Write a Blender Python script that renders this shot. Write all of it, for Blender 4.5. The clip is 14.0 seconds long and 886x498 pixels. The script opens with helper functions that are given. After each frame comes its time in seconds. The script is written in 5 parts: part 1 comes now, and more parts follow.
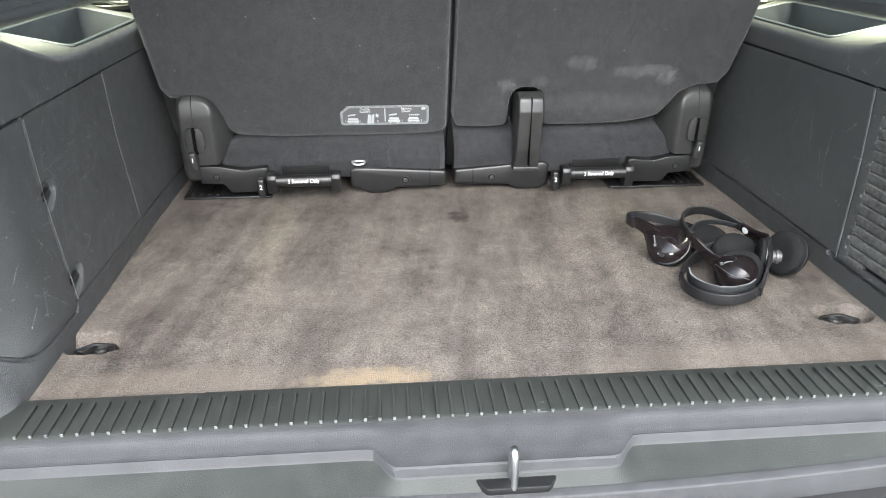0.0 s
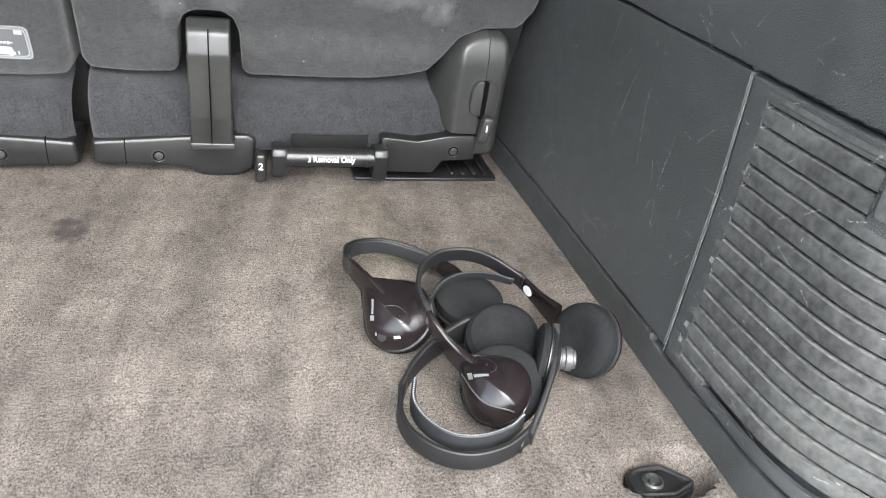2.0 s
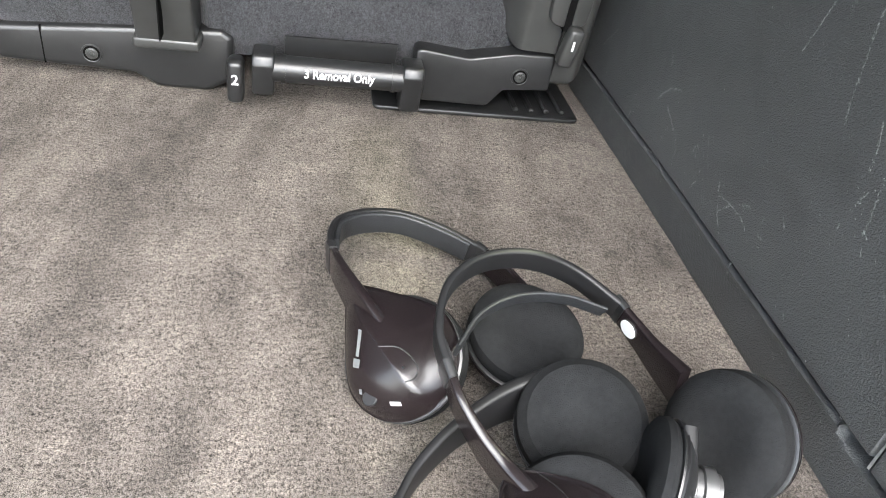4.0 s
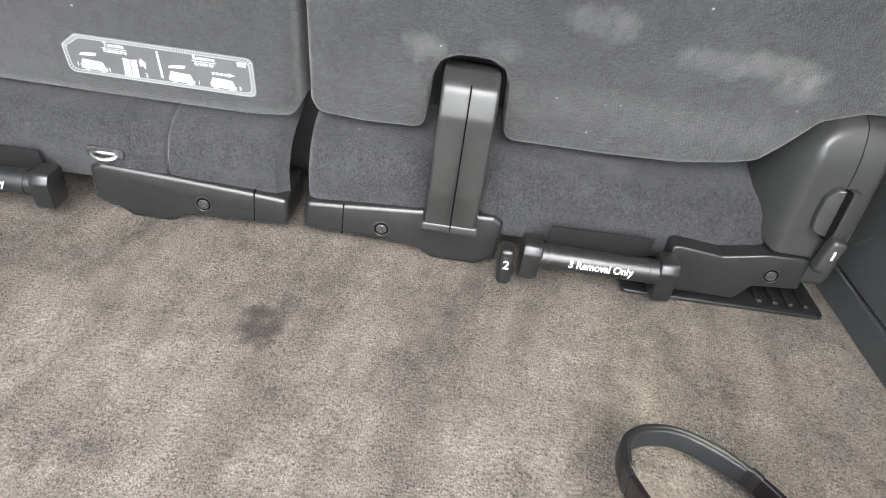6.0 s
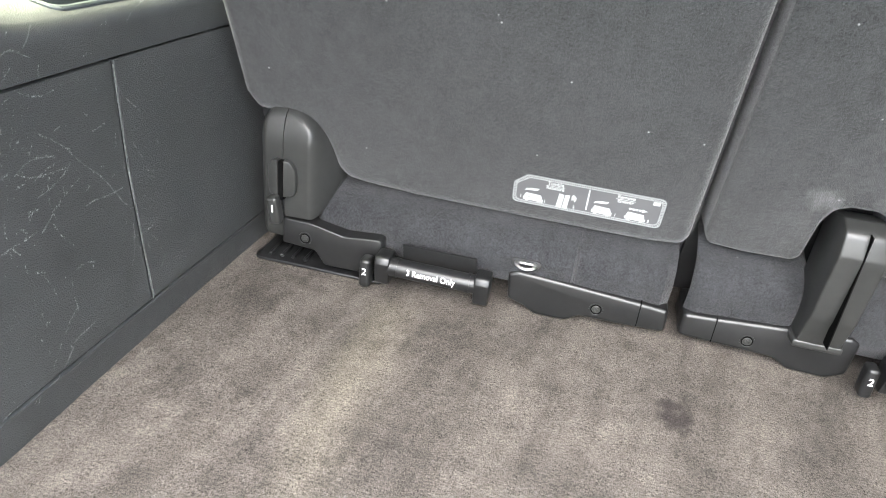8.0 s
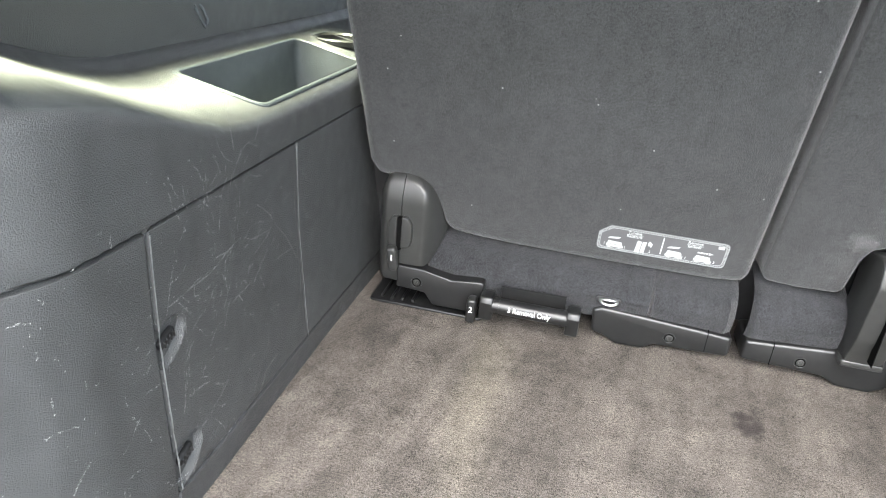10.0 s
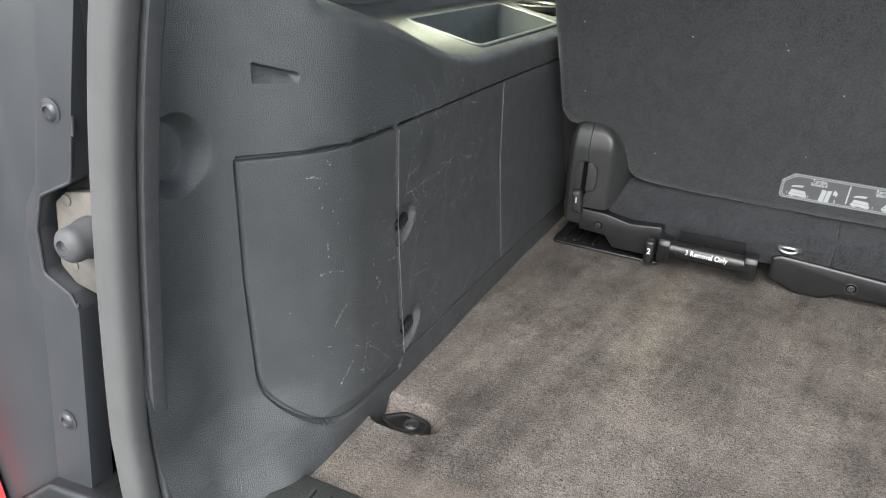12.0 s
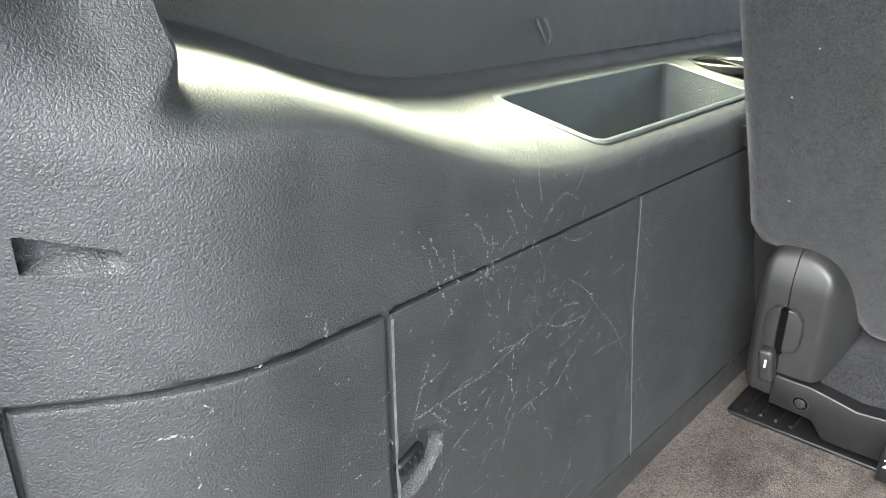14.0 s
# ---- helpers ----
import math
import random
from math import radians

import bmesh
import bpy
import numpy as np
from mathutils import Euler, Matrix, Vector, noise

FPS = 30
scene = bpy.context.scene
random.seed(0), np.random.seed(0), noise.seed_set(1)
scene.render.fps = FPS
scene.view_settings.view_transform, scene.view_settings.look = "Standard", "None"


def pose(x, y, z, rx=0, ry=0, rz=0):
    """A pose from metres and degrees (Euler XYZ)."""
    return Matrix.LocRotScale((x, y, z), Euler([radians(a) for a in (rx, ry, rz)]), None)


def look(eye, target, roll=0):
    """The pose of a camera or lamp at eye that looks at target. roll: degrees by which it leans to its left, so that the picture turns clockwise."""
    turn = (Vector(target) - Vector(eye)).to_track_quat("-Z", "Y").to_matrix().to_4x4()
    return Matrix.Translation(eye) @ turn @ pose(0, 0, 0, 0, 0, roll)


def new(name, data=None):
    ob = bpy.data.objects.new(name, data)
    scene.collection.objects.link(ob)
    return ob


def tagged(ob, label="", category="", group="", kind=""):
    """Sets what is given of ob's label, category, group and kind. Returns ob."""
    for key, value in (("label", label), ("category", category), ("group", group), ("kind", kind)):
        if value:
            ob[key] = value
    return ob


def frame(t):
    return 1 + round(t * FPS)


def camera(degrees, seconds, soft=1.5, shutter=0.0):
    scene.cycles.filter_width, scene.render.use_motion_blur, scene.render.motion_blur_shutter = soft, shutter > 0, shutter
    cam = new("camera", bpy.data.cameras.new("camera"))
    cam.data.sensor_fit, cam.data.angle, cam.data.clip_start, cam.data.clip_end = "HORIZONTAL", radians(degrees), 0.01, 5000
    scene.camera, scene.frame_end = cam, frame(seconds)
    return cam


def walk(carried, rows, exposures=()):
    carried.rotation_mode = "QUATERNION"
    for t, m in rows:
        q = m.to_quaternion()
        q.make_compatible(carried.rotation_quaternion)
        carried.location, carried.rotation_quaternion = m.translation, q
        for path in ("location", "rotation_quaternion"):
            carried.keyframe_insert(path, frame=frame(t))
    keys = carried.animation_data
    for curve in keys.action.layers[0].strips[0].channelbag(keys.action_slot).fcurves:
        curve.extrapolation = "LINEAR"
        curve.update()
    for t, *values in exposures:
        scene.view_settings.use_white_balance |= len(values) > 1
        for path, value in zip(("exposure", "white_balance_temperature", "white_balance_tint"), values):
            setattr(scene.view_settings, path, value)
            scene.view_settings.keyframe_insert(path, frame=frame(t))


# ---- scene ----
cam = camera(62.7, 14.0, soft=1.0)
PATH = [
    (0, (-0.145, 0.216, 0.55), (0.01, 2.028, -0.282), 0.1),
    (0.3, (-0.126, 0.253, 0.543), (0.097, 2.05, -0.306), 0.7),
    (0.5, (-0.098, 0.3, 0.545), (0.178, 2.08, -0.324), 1.3),
    (1, (-0.008, 0.435, 0.539), (0.418, 2.171, -0.357), 3.6),
    (1.5, (0.088, 0.633, 0.512), (0.629, 2.313, -0.429), 6.3),
    (2, (0.193, 0.755, 0.457), (0.73, 2.403, -0.542), 8.1),
    (2.2, (0.236, 0.793, 0.43), (0.745, 2.436, -0.59), 8.6),
    (4.3, (0.278, 1.052, 0.337), (0.663, 2.606, -0.861), 11.0),
    (4.5, (0.273, 1.058, 0.337), (0.638, 2.627, -0.849), 10.8),
    (5, (0.249, 1.077, 0.368), (0.548, 2.679, -0.792), 10.3),
    (5.5, (0.218, 1.086, 0.402), (0.374, 2.735, -0.718), 9.1),
    (6, (0.148, 1.058, 0.43), (0.173, 2.75, -0.636), 8.6),
    (6.5, (0.08, 0.955, 0.475), (-0.027, 2.664, -0.557), 8.1),
    (7, (0.019, 0.87, 0.482), (-0.195, 2.609, -0.483), 7.5),
    (7.5, (-0.081, 0.875, 0.504), (-0.371, 2.61, -0.448), 7.1),
    (8, (-0.154, 0.875, 0.502), (-0.477, 2.63, -0.402), 7.1),
    (8.5, (-0.193, 0.874, 0.502), (-0.539, 2.635, -0.382), 6.9),
    (8.7, (-0.202, 0.872, 0.501), (-0.56, 2.632, -0.379), 6.7),
    (10.8, (-0.3, 0.484, 0.593), (-0.624, 2.301, -0.179), 5.6),
    (11, (-0.304, 0.431, 0.589), (-0.655, 2.24, -0.187), 5.3),
    (11.5, (-0.317, 0.395, 0.536), (-0.828, 2.16, -0.253), 4.5),
    (12, (-0.259, 0.536, 0.505), (-1.007, 2.202, -0.309), 3.5),
    (12.5, (-0.275, 0.677, 0.485), (-1.22, 2.241, -0.328), 2.6),
    (13, (-0.32, 0.804, 0.481), (-1.43, 2.263, -0.318), 1.5),
    (13.5, (-0.334, 0.873, 0.484), (-1.562, 2.248, -0.29), 0.5),
    (14, (-0.344, 0.926, 0.502), (-1.565, 2.322, -0.246), 0.9),
]
EXPOSURE = [(0, 2.65), (1, 3.02), (1.5, 3.1), (2, 3.1), (4.5, 3.2), (5, 3.2), (5.5, 3.25), (7, 3.12), (7.5, 3.15), (8.5, 3.15), (11, 3.02), (11.5, 2.85), (12, 2.25), (12.5, 2.3), (13, 3.0), (13.5, 3.1), (14, 3.1)]
walk(cam, [(t, look(eye, target, roll)) for t, eye, target, roll in PATH], EXPOSURE)

# ---- world and light ----
world = bpy.data.worlds.new("overcast_sky")
scene.world = world
world.use_nodes = True
wn = world.node_tree
sky = wn.nodes.new("ShaderNodeTexSky")
sky.sky_type = "NISHITA"
sky.sun_disc = False
sky.sun_elevation, sky.sun_rotation = radians(45), radians(178)
sky.air_density, sky.dust_density = 1.0, 1.2
veil = wn.nodes.new("ShaderNodeHueSaturation")
veil.inputs["Saturation"].default_value = 0.5
wn.links.new(sky.outputs[0], veil.inputs["Color"])
wn.links.new(veil.outputs[0], wn.nodes["Background"].inputs[0])
wn.nodes["Background"].inputs[1].default_value = 0.15
sun_data = bpy.data.lights.new("sun", "SUN")
sun_data.energy, sun_data.angle, sun_data.color = 1.15, radians(55), (1.0, 0.985, 0.95)
sun = new("sun", sun_data)
sun.matrix_world = look((0.2, -4.2, 5.4), (0, 1.2, 0))
# daylight that comes in through the tinted side windows
for side in (-1, 1):
    pane = bpy.data.lights.new("window_daylight", "AREA")
    pane.shape, pane.size, pane.size_y, pane.energy, pane.color = "RECTANGLE", 0.95, 0.04, 1.0, (0.96, 1.0, 0.72)
    pane.spread = radians(36)
    ob = new("window_daylight", pane)
    ob.matrix_world = look((side * 0.797, 1.46, 0.605), (side * 0.708, 1.46, 0.38))


# ---- materials ----
def material(name, base, rough=0.5, metal=0.0, var=0.12, scale=60.0, bump=0.0, bump_scale=400.0, spec=0.5, stretch=None):
    """A plain surface with colour variation at two scales and a fine relief."""
    m = bpy.data.materials.new(name)
    m.use_nodes = True
    nt = m.node_tree
    b = nt.nodes["Principled BSDF"]
    b.inputs["Roughness"].default_value, b.inputs["Metallic"].default_value = rough, metal
    b.inputs["Specular IOR Level"].default_value = spec
    co = nt.nodes.new("ShaderNodeTexCoord")
    vec = co.outputs["Object"]
    if stretch:
        mp = nt.nodes.new("ShaderNodeMapping")
        mp.inputs["Scale"].default_value = stretch
        nt.links.new(vec, mp.inputs[0])
        vec = mp.outputs[0]
    n1, n2 = nt.nodes.new("ShaderNodeTexNoise"), nt.nodes.new("ShaderNodeTexNoise")
    n1.inputs["Scale"].default_value, n1.inputs["Detail"].default_value = scale * 0.12, 4
    n2.inputs["Scale"].default_value, n2.inputs["Detail"].default_value = scale, 5
    nt.links.new(vec, n1.inputs[0]), nt.links.new(vec, n2.inputs[0])
    mx = math_node(nt, "ADD", n1.outputs[0], n2.outputs[0])
    rp = nt.nodes.new("ShaderNodeMapRange")
    rp.inputs[1].default_value, rp.inputs[2].default_value = 0.7, 1.3
    rp.inputs[3].default_value, rp.inputs[4].default_value = 1 - var, 1 + var
    nt.links.new(mx, rp.inputs[0])
    vm = nt.nodes.new("ShaderNodeVectorMath")
    vm.operation = "SCALE"
    vm.inputs[0].default_value = base
    nt.links.new(rp.outputs[0], vm.inputs["Scale"])
    nt.links.new(vm.outputs[0], b.inputs["Base Color"])
    if bump:
        n3 = nt.nodes.new("ShaderNodeTexNoise")
        n3.inputs["Scale"].default_value, n3.inputs["Detail"].default_value = bump_scale, 3
        nt.links.new(co.outputs["Object"], n3.inputs[0])
        bp = nt.nodes.new("ShaderNodeBump")
        bp.inputs["Strength"].default_value, bp.inputs["Distance"].default_value = bump, 0.001
        nt.links.new(n3.outputs[0], bp.inputs["Height"])
        nt.links.new(bp.outputs[0], b.inputs["Normal"])
    return m


def math_node(nt, op, a, b=0.0, c=None):
    n = nt.nodes.new("ShaderNodeMath")
    n.operation = op
    for i, v in enumerate((a, b, c)):
        if v is None:
            continue
        if isinstance(v, (int, float)):
            n.inputs[i].default_value = v
        else:
            nt.links.new(v, n.inputs[i])
    return n.outputs[0]


def noise_node(nt, vec, scale, detail=3, stretch=None, rough=0.5):
    if stretch:
        mp = nt.nodes.new("ShaderNodeMapping")
        mp.inputs["Scale"].default_value = stretch
        nt.links.new(vec, mp.inputs[0])
        vec = mp.outputs[0]
    n = nt.nodes.new("ShaderNodeTexNoise")
    n.inputs["Scale"].default_value, n.inputs["Detail"].default_value, n.inputs["Roughness"].default_value = scale, detail, rough
    nt.links.new(vec, n.inputs[0])
    return n.outputs[0]


def map_range(nt, v, a, b, c, d):
    n = nt.nodes.new("ShaderNodeMapRange")
    n.inputs[1].default_value, n.inputs[2].default_value, n.inputs[3].default_value, n.inputs[4].default_value = a, b, c, d
    nt.links.new(v, n.inputs[0])
    return n.outputs[0]


def mix_color(nt, fac, a, b):
    n = nt.nodes.new("ShaderNodeMix")
    n.data_type = "RGBA"
    for i, v in ((0, fac), (6, a), (7, b)):
        if isinstance(v, (int, float)):
            n.inputs[i].default_value = v
        elif isinstance(v, tuple):
            n.inputs[i].default_value = (*v, 1)
        else:
            nt.links.new(v, n.inputs[i])
    return n.outputs[2]


def bare(name, rough):
    m = bpy.data.materials.new(name)
    m.use_nodes = True
    nt = m.node_tree
    b = nt.nodes["Principled BSDF"]
    b.inputs["Roughness"].default_value = rough
    co = nt.nodes.new("ShaderNodeTexCoord").outputs["Object"]
    return m, nt, b, co


def bump_to(nt, b, height, strength, distance=0.001):
    bp = nt.nodes.new("ShaderNodeBump")
    bp.inputs["Strength"].default_value, bp.inputs["Distance"].default_value = strength, distance
    nt.links.new(height, bp.inputs["Height"])
    nt.links.new(bp.outputs[0], b.inputs["Normal"])


def carpet_material():
    """Worn brown-grey pile: trodden streaks along the car, blotches, a bleached spot by the sill, fine pile."""
    m, nt, b, co = bare("carpet_pile", 0.95)
    b.inputs["Specular IOR Level"].default_value = 0.1
    blotch = noise_node(nt, co, 9.0, 4, rough=0.6)
    streak = noise_node(nt, co, 4.6, 4, (2.6, 0.7, 1.0), 0.6)
    small = noise_node(nt, co, 46.0, 5, (1.15, 0.9, 1.0), 0.62)
    fine = noise_node(nt, co, 1500.0, 2)
    grain = noise_node(nt, co, 620.0, 3, (1.0, 0.7, 1.0))
    tuft = noise_node(nt, co, 330.0, 3, (0.7, 1.25, 1.0), 0.65)
    mp = nt.nodes.new("ShaderNodeMapping")
    mp.inputs["Rotation"].default_value = (0, 0, 0.16)
    nt.links.new(co, mp.inputs[0])
    tread = noise_node(nt, mp.outputs[0], 4.4, 3, (4.6, 0.5, 1.0), 0.5)
    v = math_node(nt, "ADD", math_node(nt, "MULTIPLY", blotch, 0.95), math_node(nt, "MULTIPLY", streak, 0.6))
    v = math_node(nt, "ADD", v, math_node(nt, "MULTIPLY", small, 0.6))
    v = map_range(nt, v, 0.82, 1.45, 0.0, 1.0)
    col = mix_color(nt, v, (0.084, 0.0740, 0.066), (0.204, 0.179, 0.156))
    row = nt.nodes.new("ShaderNodeTexWave")
    row.bands_direction = "Y"
    row.inputs["Scale"].default_value, row.inputs["Distortion"].default_value = 60.0, 6.0
    row.inputs["Detail"].default_value, row.inputs["Detail Scale"].default_value = 2.0, 1.5
    nt.links.new(co, row.inputs[0])
    g = math_node(nt, "ADD", map_range(nt, math_node(nt, "ADD", math_node(nt, "MULTIPLY", fine, 1.3), math_node(nt, "MULTIPLY", grain, 0.7)), 0.75, 1.25, 0.25, 1.6), map_range(nt, row.outputs["Fac"], 0.0, 1.0, -0.04, 0.06))
    g = math_node(nt, "ADD", g, map_range(nt, tuft, 0.36, 0.64, -0.2, 0.2))
    g = math_node(nt, "MULTIPLY", math_node(nt, "MAXIMUM", g, 0.12), map_range(nt, tread, 0.44, 0.62, 1.06, 0.79))
    vm = nt.nodes.new("ShaderNodeVectorMath")
    vm.operation = "SCALE"
    nt.links.new(col, vm.inputs[0]), nt.links.new(g, vm.inputs["Scale"])
    # dark spill and bleached spot, with soft ragged borders
    sep = nt.nodes.new("ShaderNodeSeparateXYZ")
    nt.links.new(co, sep.inputs[0])
    out = vm.outputs[0]
    for cx, cy, rx, ry, tone, amount in ((0.004, 1.570, 0.023, 0.032, (0.032, 0.026, 0.026), 0.75), (-0.17, 1.018, 0.085, 0.022, (0.36, 0.28, 0.18), 0.6),
                                         (-0.42, 1.03, 0.20, 0.03, (0.22, 0.185, 0.15), 0.35), (0.36, 1.03, 0.25, 0.035, (0.20, 0.17, 0.14), 0.3)):
        dx = math_node(nt, "DIVIDE", math_node(nt, "SUBTRACT", sep.outputs[0], cx), rx)
        dy = math_node(nt, "DIVIDE", math_node(nt, "SUBTRACT", sep.outputs[1], cy), ry)
        d = math_node(nt, "ADD", math_node(nt, "MULTIPLY", dx, dx), math_node(nt, "MULTIPLY", dy, dy))
        d = math_node(nt, "ADD", d, math_node(nt, "MULTIPLY", math_node(nt, "SUBTRACT", small, 0.5), 3.2))
        out = mix_color(nt, map_range(nt, d, 0.1, 1.5, amount, 0.0), out, tone)
    nt.links.new(out, b.inputs["Base Color"])
    h = math_node(nt, "ADD", math_node(nt, "MULTIPLY", grain, 1.6), fine)
    h = math_node(nt, "ADD", h, math_node(nt, "MULTIPLY", small, 2.0))
    bump_to(nt, b, h, 0.7, 0.002)
    return m


def trim_material(name, base, rough=0.5, scratches=0.0, grain=1.0, spec=0.6):
    """Moulded plastic with a leather grain, scuffs and pale scratches."""
    m, nt, b, co = bare(name, rough)
    b.inputs["Specular IOR Level"].default_value = spec
    big = noise_node(nt, co, 5.0, 4)
    mid = noise_node(nt, co, 38.0, 4)
    vor = nt.nodes.new("ShaderNodeTexVoronoi")
    vor.feature = "DISTANCE_TO_EDGE"
    vor.inputs["Scale"].default_value = 440.0
    wob = nt.nodes.new("ShaderNodeVectorMath")
    wob.operation = "MULTIPLY_ADD"
    nz = nt.nodes.new("ShaderNodeTexNoise")
    nz.inputs["Scale"].default_value = 420.0
    nt.links.new(co, nz.inputs[0])
    nt.links.new(nz.outputs["Color"], wob.inputs[0])
    wob.inputs[1].default_value = (0.0035, 0.0035, 0.0035)
    nt.links.new(co, wob.inputs[2])
    nt.links.new(wob.outputs[0], vor.inputs[0])
    cell = map_range(nt, vor.outputs["Distance"], 0.0, 0.25, 0.0, 1.0)
    tone = map_range(nt, math_node(nt, "ADD", big, mid), 0.7, 1.3, 0.82, 1.2)
    vm = nt.nodes.new("ShaderNodeVectorMath")
    vm.operation = "SCALE"
    vm.inputs[0].default_value = base
    nt.links.new(tone, vm.inputs["Scale"])
    out = vm.outputs[0]
    if scratches:
        total = None
        for k, (sx, sy, sz) in enumerate(((1, 9, 1.5), (1, 1.5, 9), (1, 6, -5))):
            mp = nt.nodes.new("ShaderNodeMapping")
            mp.inputs["Rotation"].default_value = (0.5 * k + 0.3, 0.0, 0.0)
            mp.inputs["Location"].default_value = (3.1 * k, 1.7 * k, 0.4)
            nt.links.new(co, mp.inputs[0])
            line = noise_node(nt, mp.outputs[0], 11.0, 6, (1.0, abs(sy), abs(sz)), 0.75)
            where = noise_node(nt, mp.outputs[0], 17.0, 3)
            hit = math_node(nt, "MULTIPLY", map_range(nt, line, 0.66, 0.72, 0.0, 1.0), map_range(nt, where, 0.5, 0.62, 0.0, 1.0))
            total = hit if total is None else math_node(nt, "MAXIMUM", total, hit)
        fac = math_node(nt, "MULTIPLY", total, scratches)
        out = mix_color(nt, fac, out, (0.32, 0.33, 0.32))
    nt.links.new(out, b.inputs["Base Color"])
    r = map_range(nt, mid, 0.35, 0.65, rough - 0.06, rough + 0.08)
    nt.links.new(r, b.inputs["Roughness"])
    bump_to(nt, b, math_node(nt, "ADD", math_node(nt, "MULTIPLY", cell, 0.6), noise_node(nt, co, 660.0, 2)), 0.5 * grain, 0.0011)
    return m


def fabric_material(name, base, lint=0.5, marks=()):
    """Napped seat cloth: fuzzy sheen, brushed blotches, pale lint and dusty marks."""
    m, nt, b, co = bare(name, 0.95)
    b.inputs["Specular IOR Level"].default_value = 0.15
    b.inputs["Sheen Weight"].default_value, b.inputs["Sheen Roughness"].default_value = 0.25, 0.5
    big = noise_node(nt, co, 7.0, 5, rough=0.6)
    mid = noise_node(nt, co, 60.0, 4, (1.0, 1.0, 0.6))
    fine = noise_node(nt, co, 1100.0, 2)
    nap = noise_node(nt, co, 420.0, 3, (1.0, 1.0, 0.7), 0.65)
    tone = math_node(nt, "ADD", map_range(nt, math_node(nt, "ADD", big, mid), 0.7, 1.3, 0.62, 1.02), map_range(nt, fine, 0.3, 0.7, -0.38, 0.74))
    tone = math_node(nt, "MAXIMUM", math_node(nt, "ADD", tone, map_range(nt, nap, 0.33, 0.67, -0.3, 0.3)), 0.1)
    vm = nt.nodes.new("ShaderNodeVectorMath")
    vm.operation = "SCALE"
    vm.inputs[0].default_value = base
    nt.links.new(tone, vm.inputs["Scale"])
    vor = nt.nodes.new("ShaderNodeTexVoronoi")
    vor.inputs["Scale"].default_value = 32.0
    nt.links.new(co, vor.inputs[0])
    spot = map_range(nt, vor.outputs["Distance"], 0.025, 0.05, lint, 0.0)
    out = mix_color(nt, spot, vm.outputs[0], (0.4, 0.4, 0.4))
    sep = nt.nodes.new("ShaderNodeSeparateXYZ")
    nt.links.new(co, sep.inputs[0])
    for cx, cz, rx, rz, amount in marks:
        dx = math_node(nt, "DIVIDE", math_node(nt, "SUBTRACT", sep.outputs[0], cx), rx)
        dz = math_node(nt, "DIVIDE", math_node(nt, "SUBTRACT", sep.outputs[2], cz), rz)
        d = math_node(nt, "ADD", math_node(nt, "MULTIPLY", dx, dx), math_node(nt, "MULTIPLY", dz, dz))
        d = math_node(nt, "ADD", d, math_node(nt, "MULTIPLY", math_node(nt, "SUBTRACT", mid, 0.5), 6.0))
        out = mix_color(nt, map_range(nt, d, -0.6, 1.8, amount, 0.0), out, (0.24, 0.24, 0.235))
    nt.links.new(out, b.inputs["Base Color"])
    bump_to(nt, b, math_node(nt, "ADD", math_node(nt, "ADD", fine, nap), math_node(nt, "MULTIPLY", mid, 1.5)), 0.6, 0.0015)
    return m


CARPET = carpet_material()
TRIM = trim_material("grained_trim_plastic", (0.050, 0.0520, 0.0520), 0.44, 0.12)
TRIM_DOOR = trim_material("scratched_trim_plastic", (0.047, 0.0490, 0.0490), 0.43, 0.25)
TRIM_WALL = trim_material("upper_trim_plastic", (0.048, 0.057, 0.061), 0.5, 0.0)
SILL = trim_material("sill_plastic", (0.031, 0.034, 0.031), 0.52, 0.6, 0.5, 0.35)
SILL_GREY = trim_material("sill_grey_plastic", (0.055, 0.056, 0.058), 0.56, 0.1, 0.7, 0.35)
FABRIC = fabric_material("seat_cloth", (0.0300, 0.0308, 0.0315), 0.45, ((0.265, 0.278, 0.026, 0.014, 0.22), (0.40, 0.258, 0.06, 0.012, 0.22), (0.455, 0.242, 0.020, 0.012, 0.28), (0.113, 0.233, 0.016, 0.012, 0.22), (0.185, 0.24, 0.014, 0.010, 0.14), (0.30, 0.19, 0.2, 0.02, 0.10)))
FABRIC_LOW = fabric_material("cushion_cloth", (0.055, 0.056, 0.060), 0.3)
BLACK = material("black_plastic", (0.011, 0.0112, 0.0115), 0.34, var=0.25, scale=90, bump=0.15, bump_scale=700)
SATIN = material("satin_black_plastic", (0.026, 0.0265, 0.0255), 0.36, var=0.2, scale=70, bump=0.1, bump_scale=900)
GLOSS = material("gloss_headphone_shell", (0.0085, 0.0060, 0.0065), 0.25, metal=0.0, var=0.2, scale=60, bump=0.04, bump_scale=900)
BAND = material("headband_plastic", (0.006, 0.006, 0.0065), 0.5, var=0.2, scale=80)
FOAM = material("ear_foam", (0.0125, 0.013, 0.0135), 0.95, var=0.3, scale=300, bump=0.6, bump_scale=1500, spec=0.1)
SILVER = material("silver_plastic_and_highlight", (0.060, 0.060, 0.060), 0.42, metal=0.2, var=0.2)
STEEL = material("zinc_steel", (0.62, 0.62, 0.6), 0.3, metal=1.0, var=0.2)
WHITE = material("white_print", (0.62, 0.62, 0.61), 0.6, var=0.06)
STICKER = material("grey_sticker", (0.085, 0.087, 0.09), 0.5, var=0.1)
STICKER_PRINT = material("sticker_print", (0.40, 0.41, 0.41), 0.6, var=0.1)
PRINT = material("pale_grey_print", (0.26, 0.27, 0.27), 0.6, var=0.1)
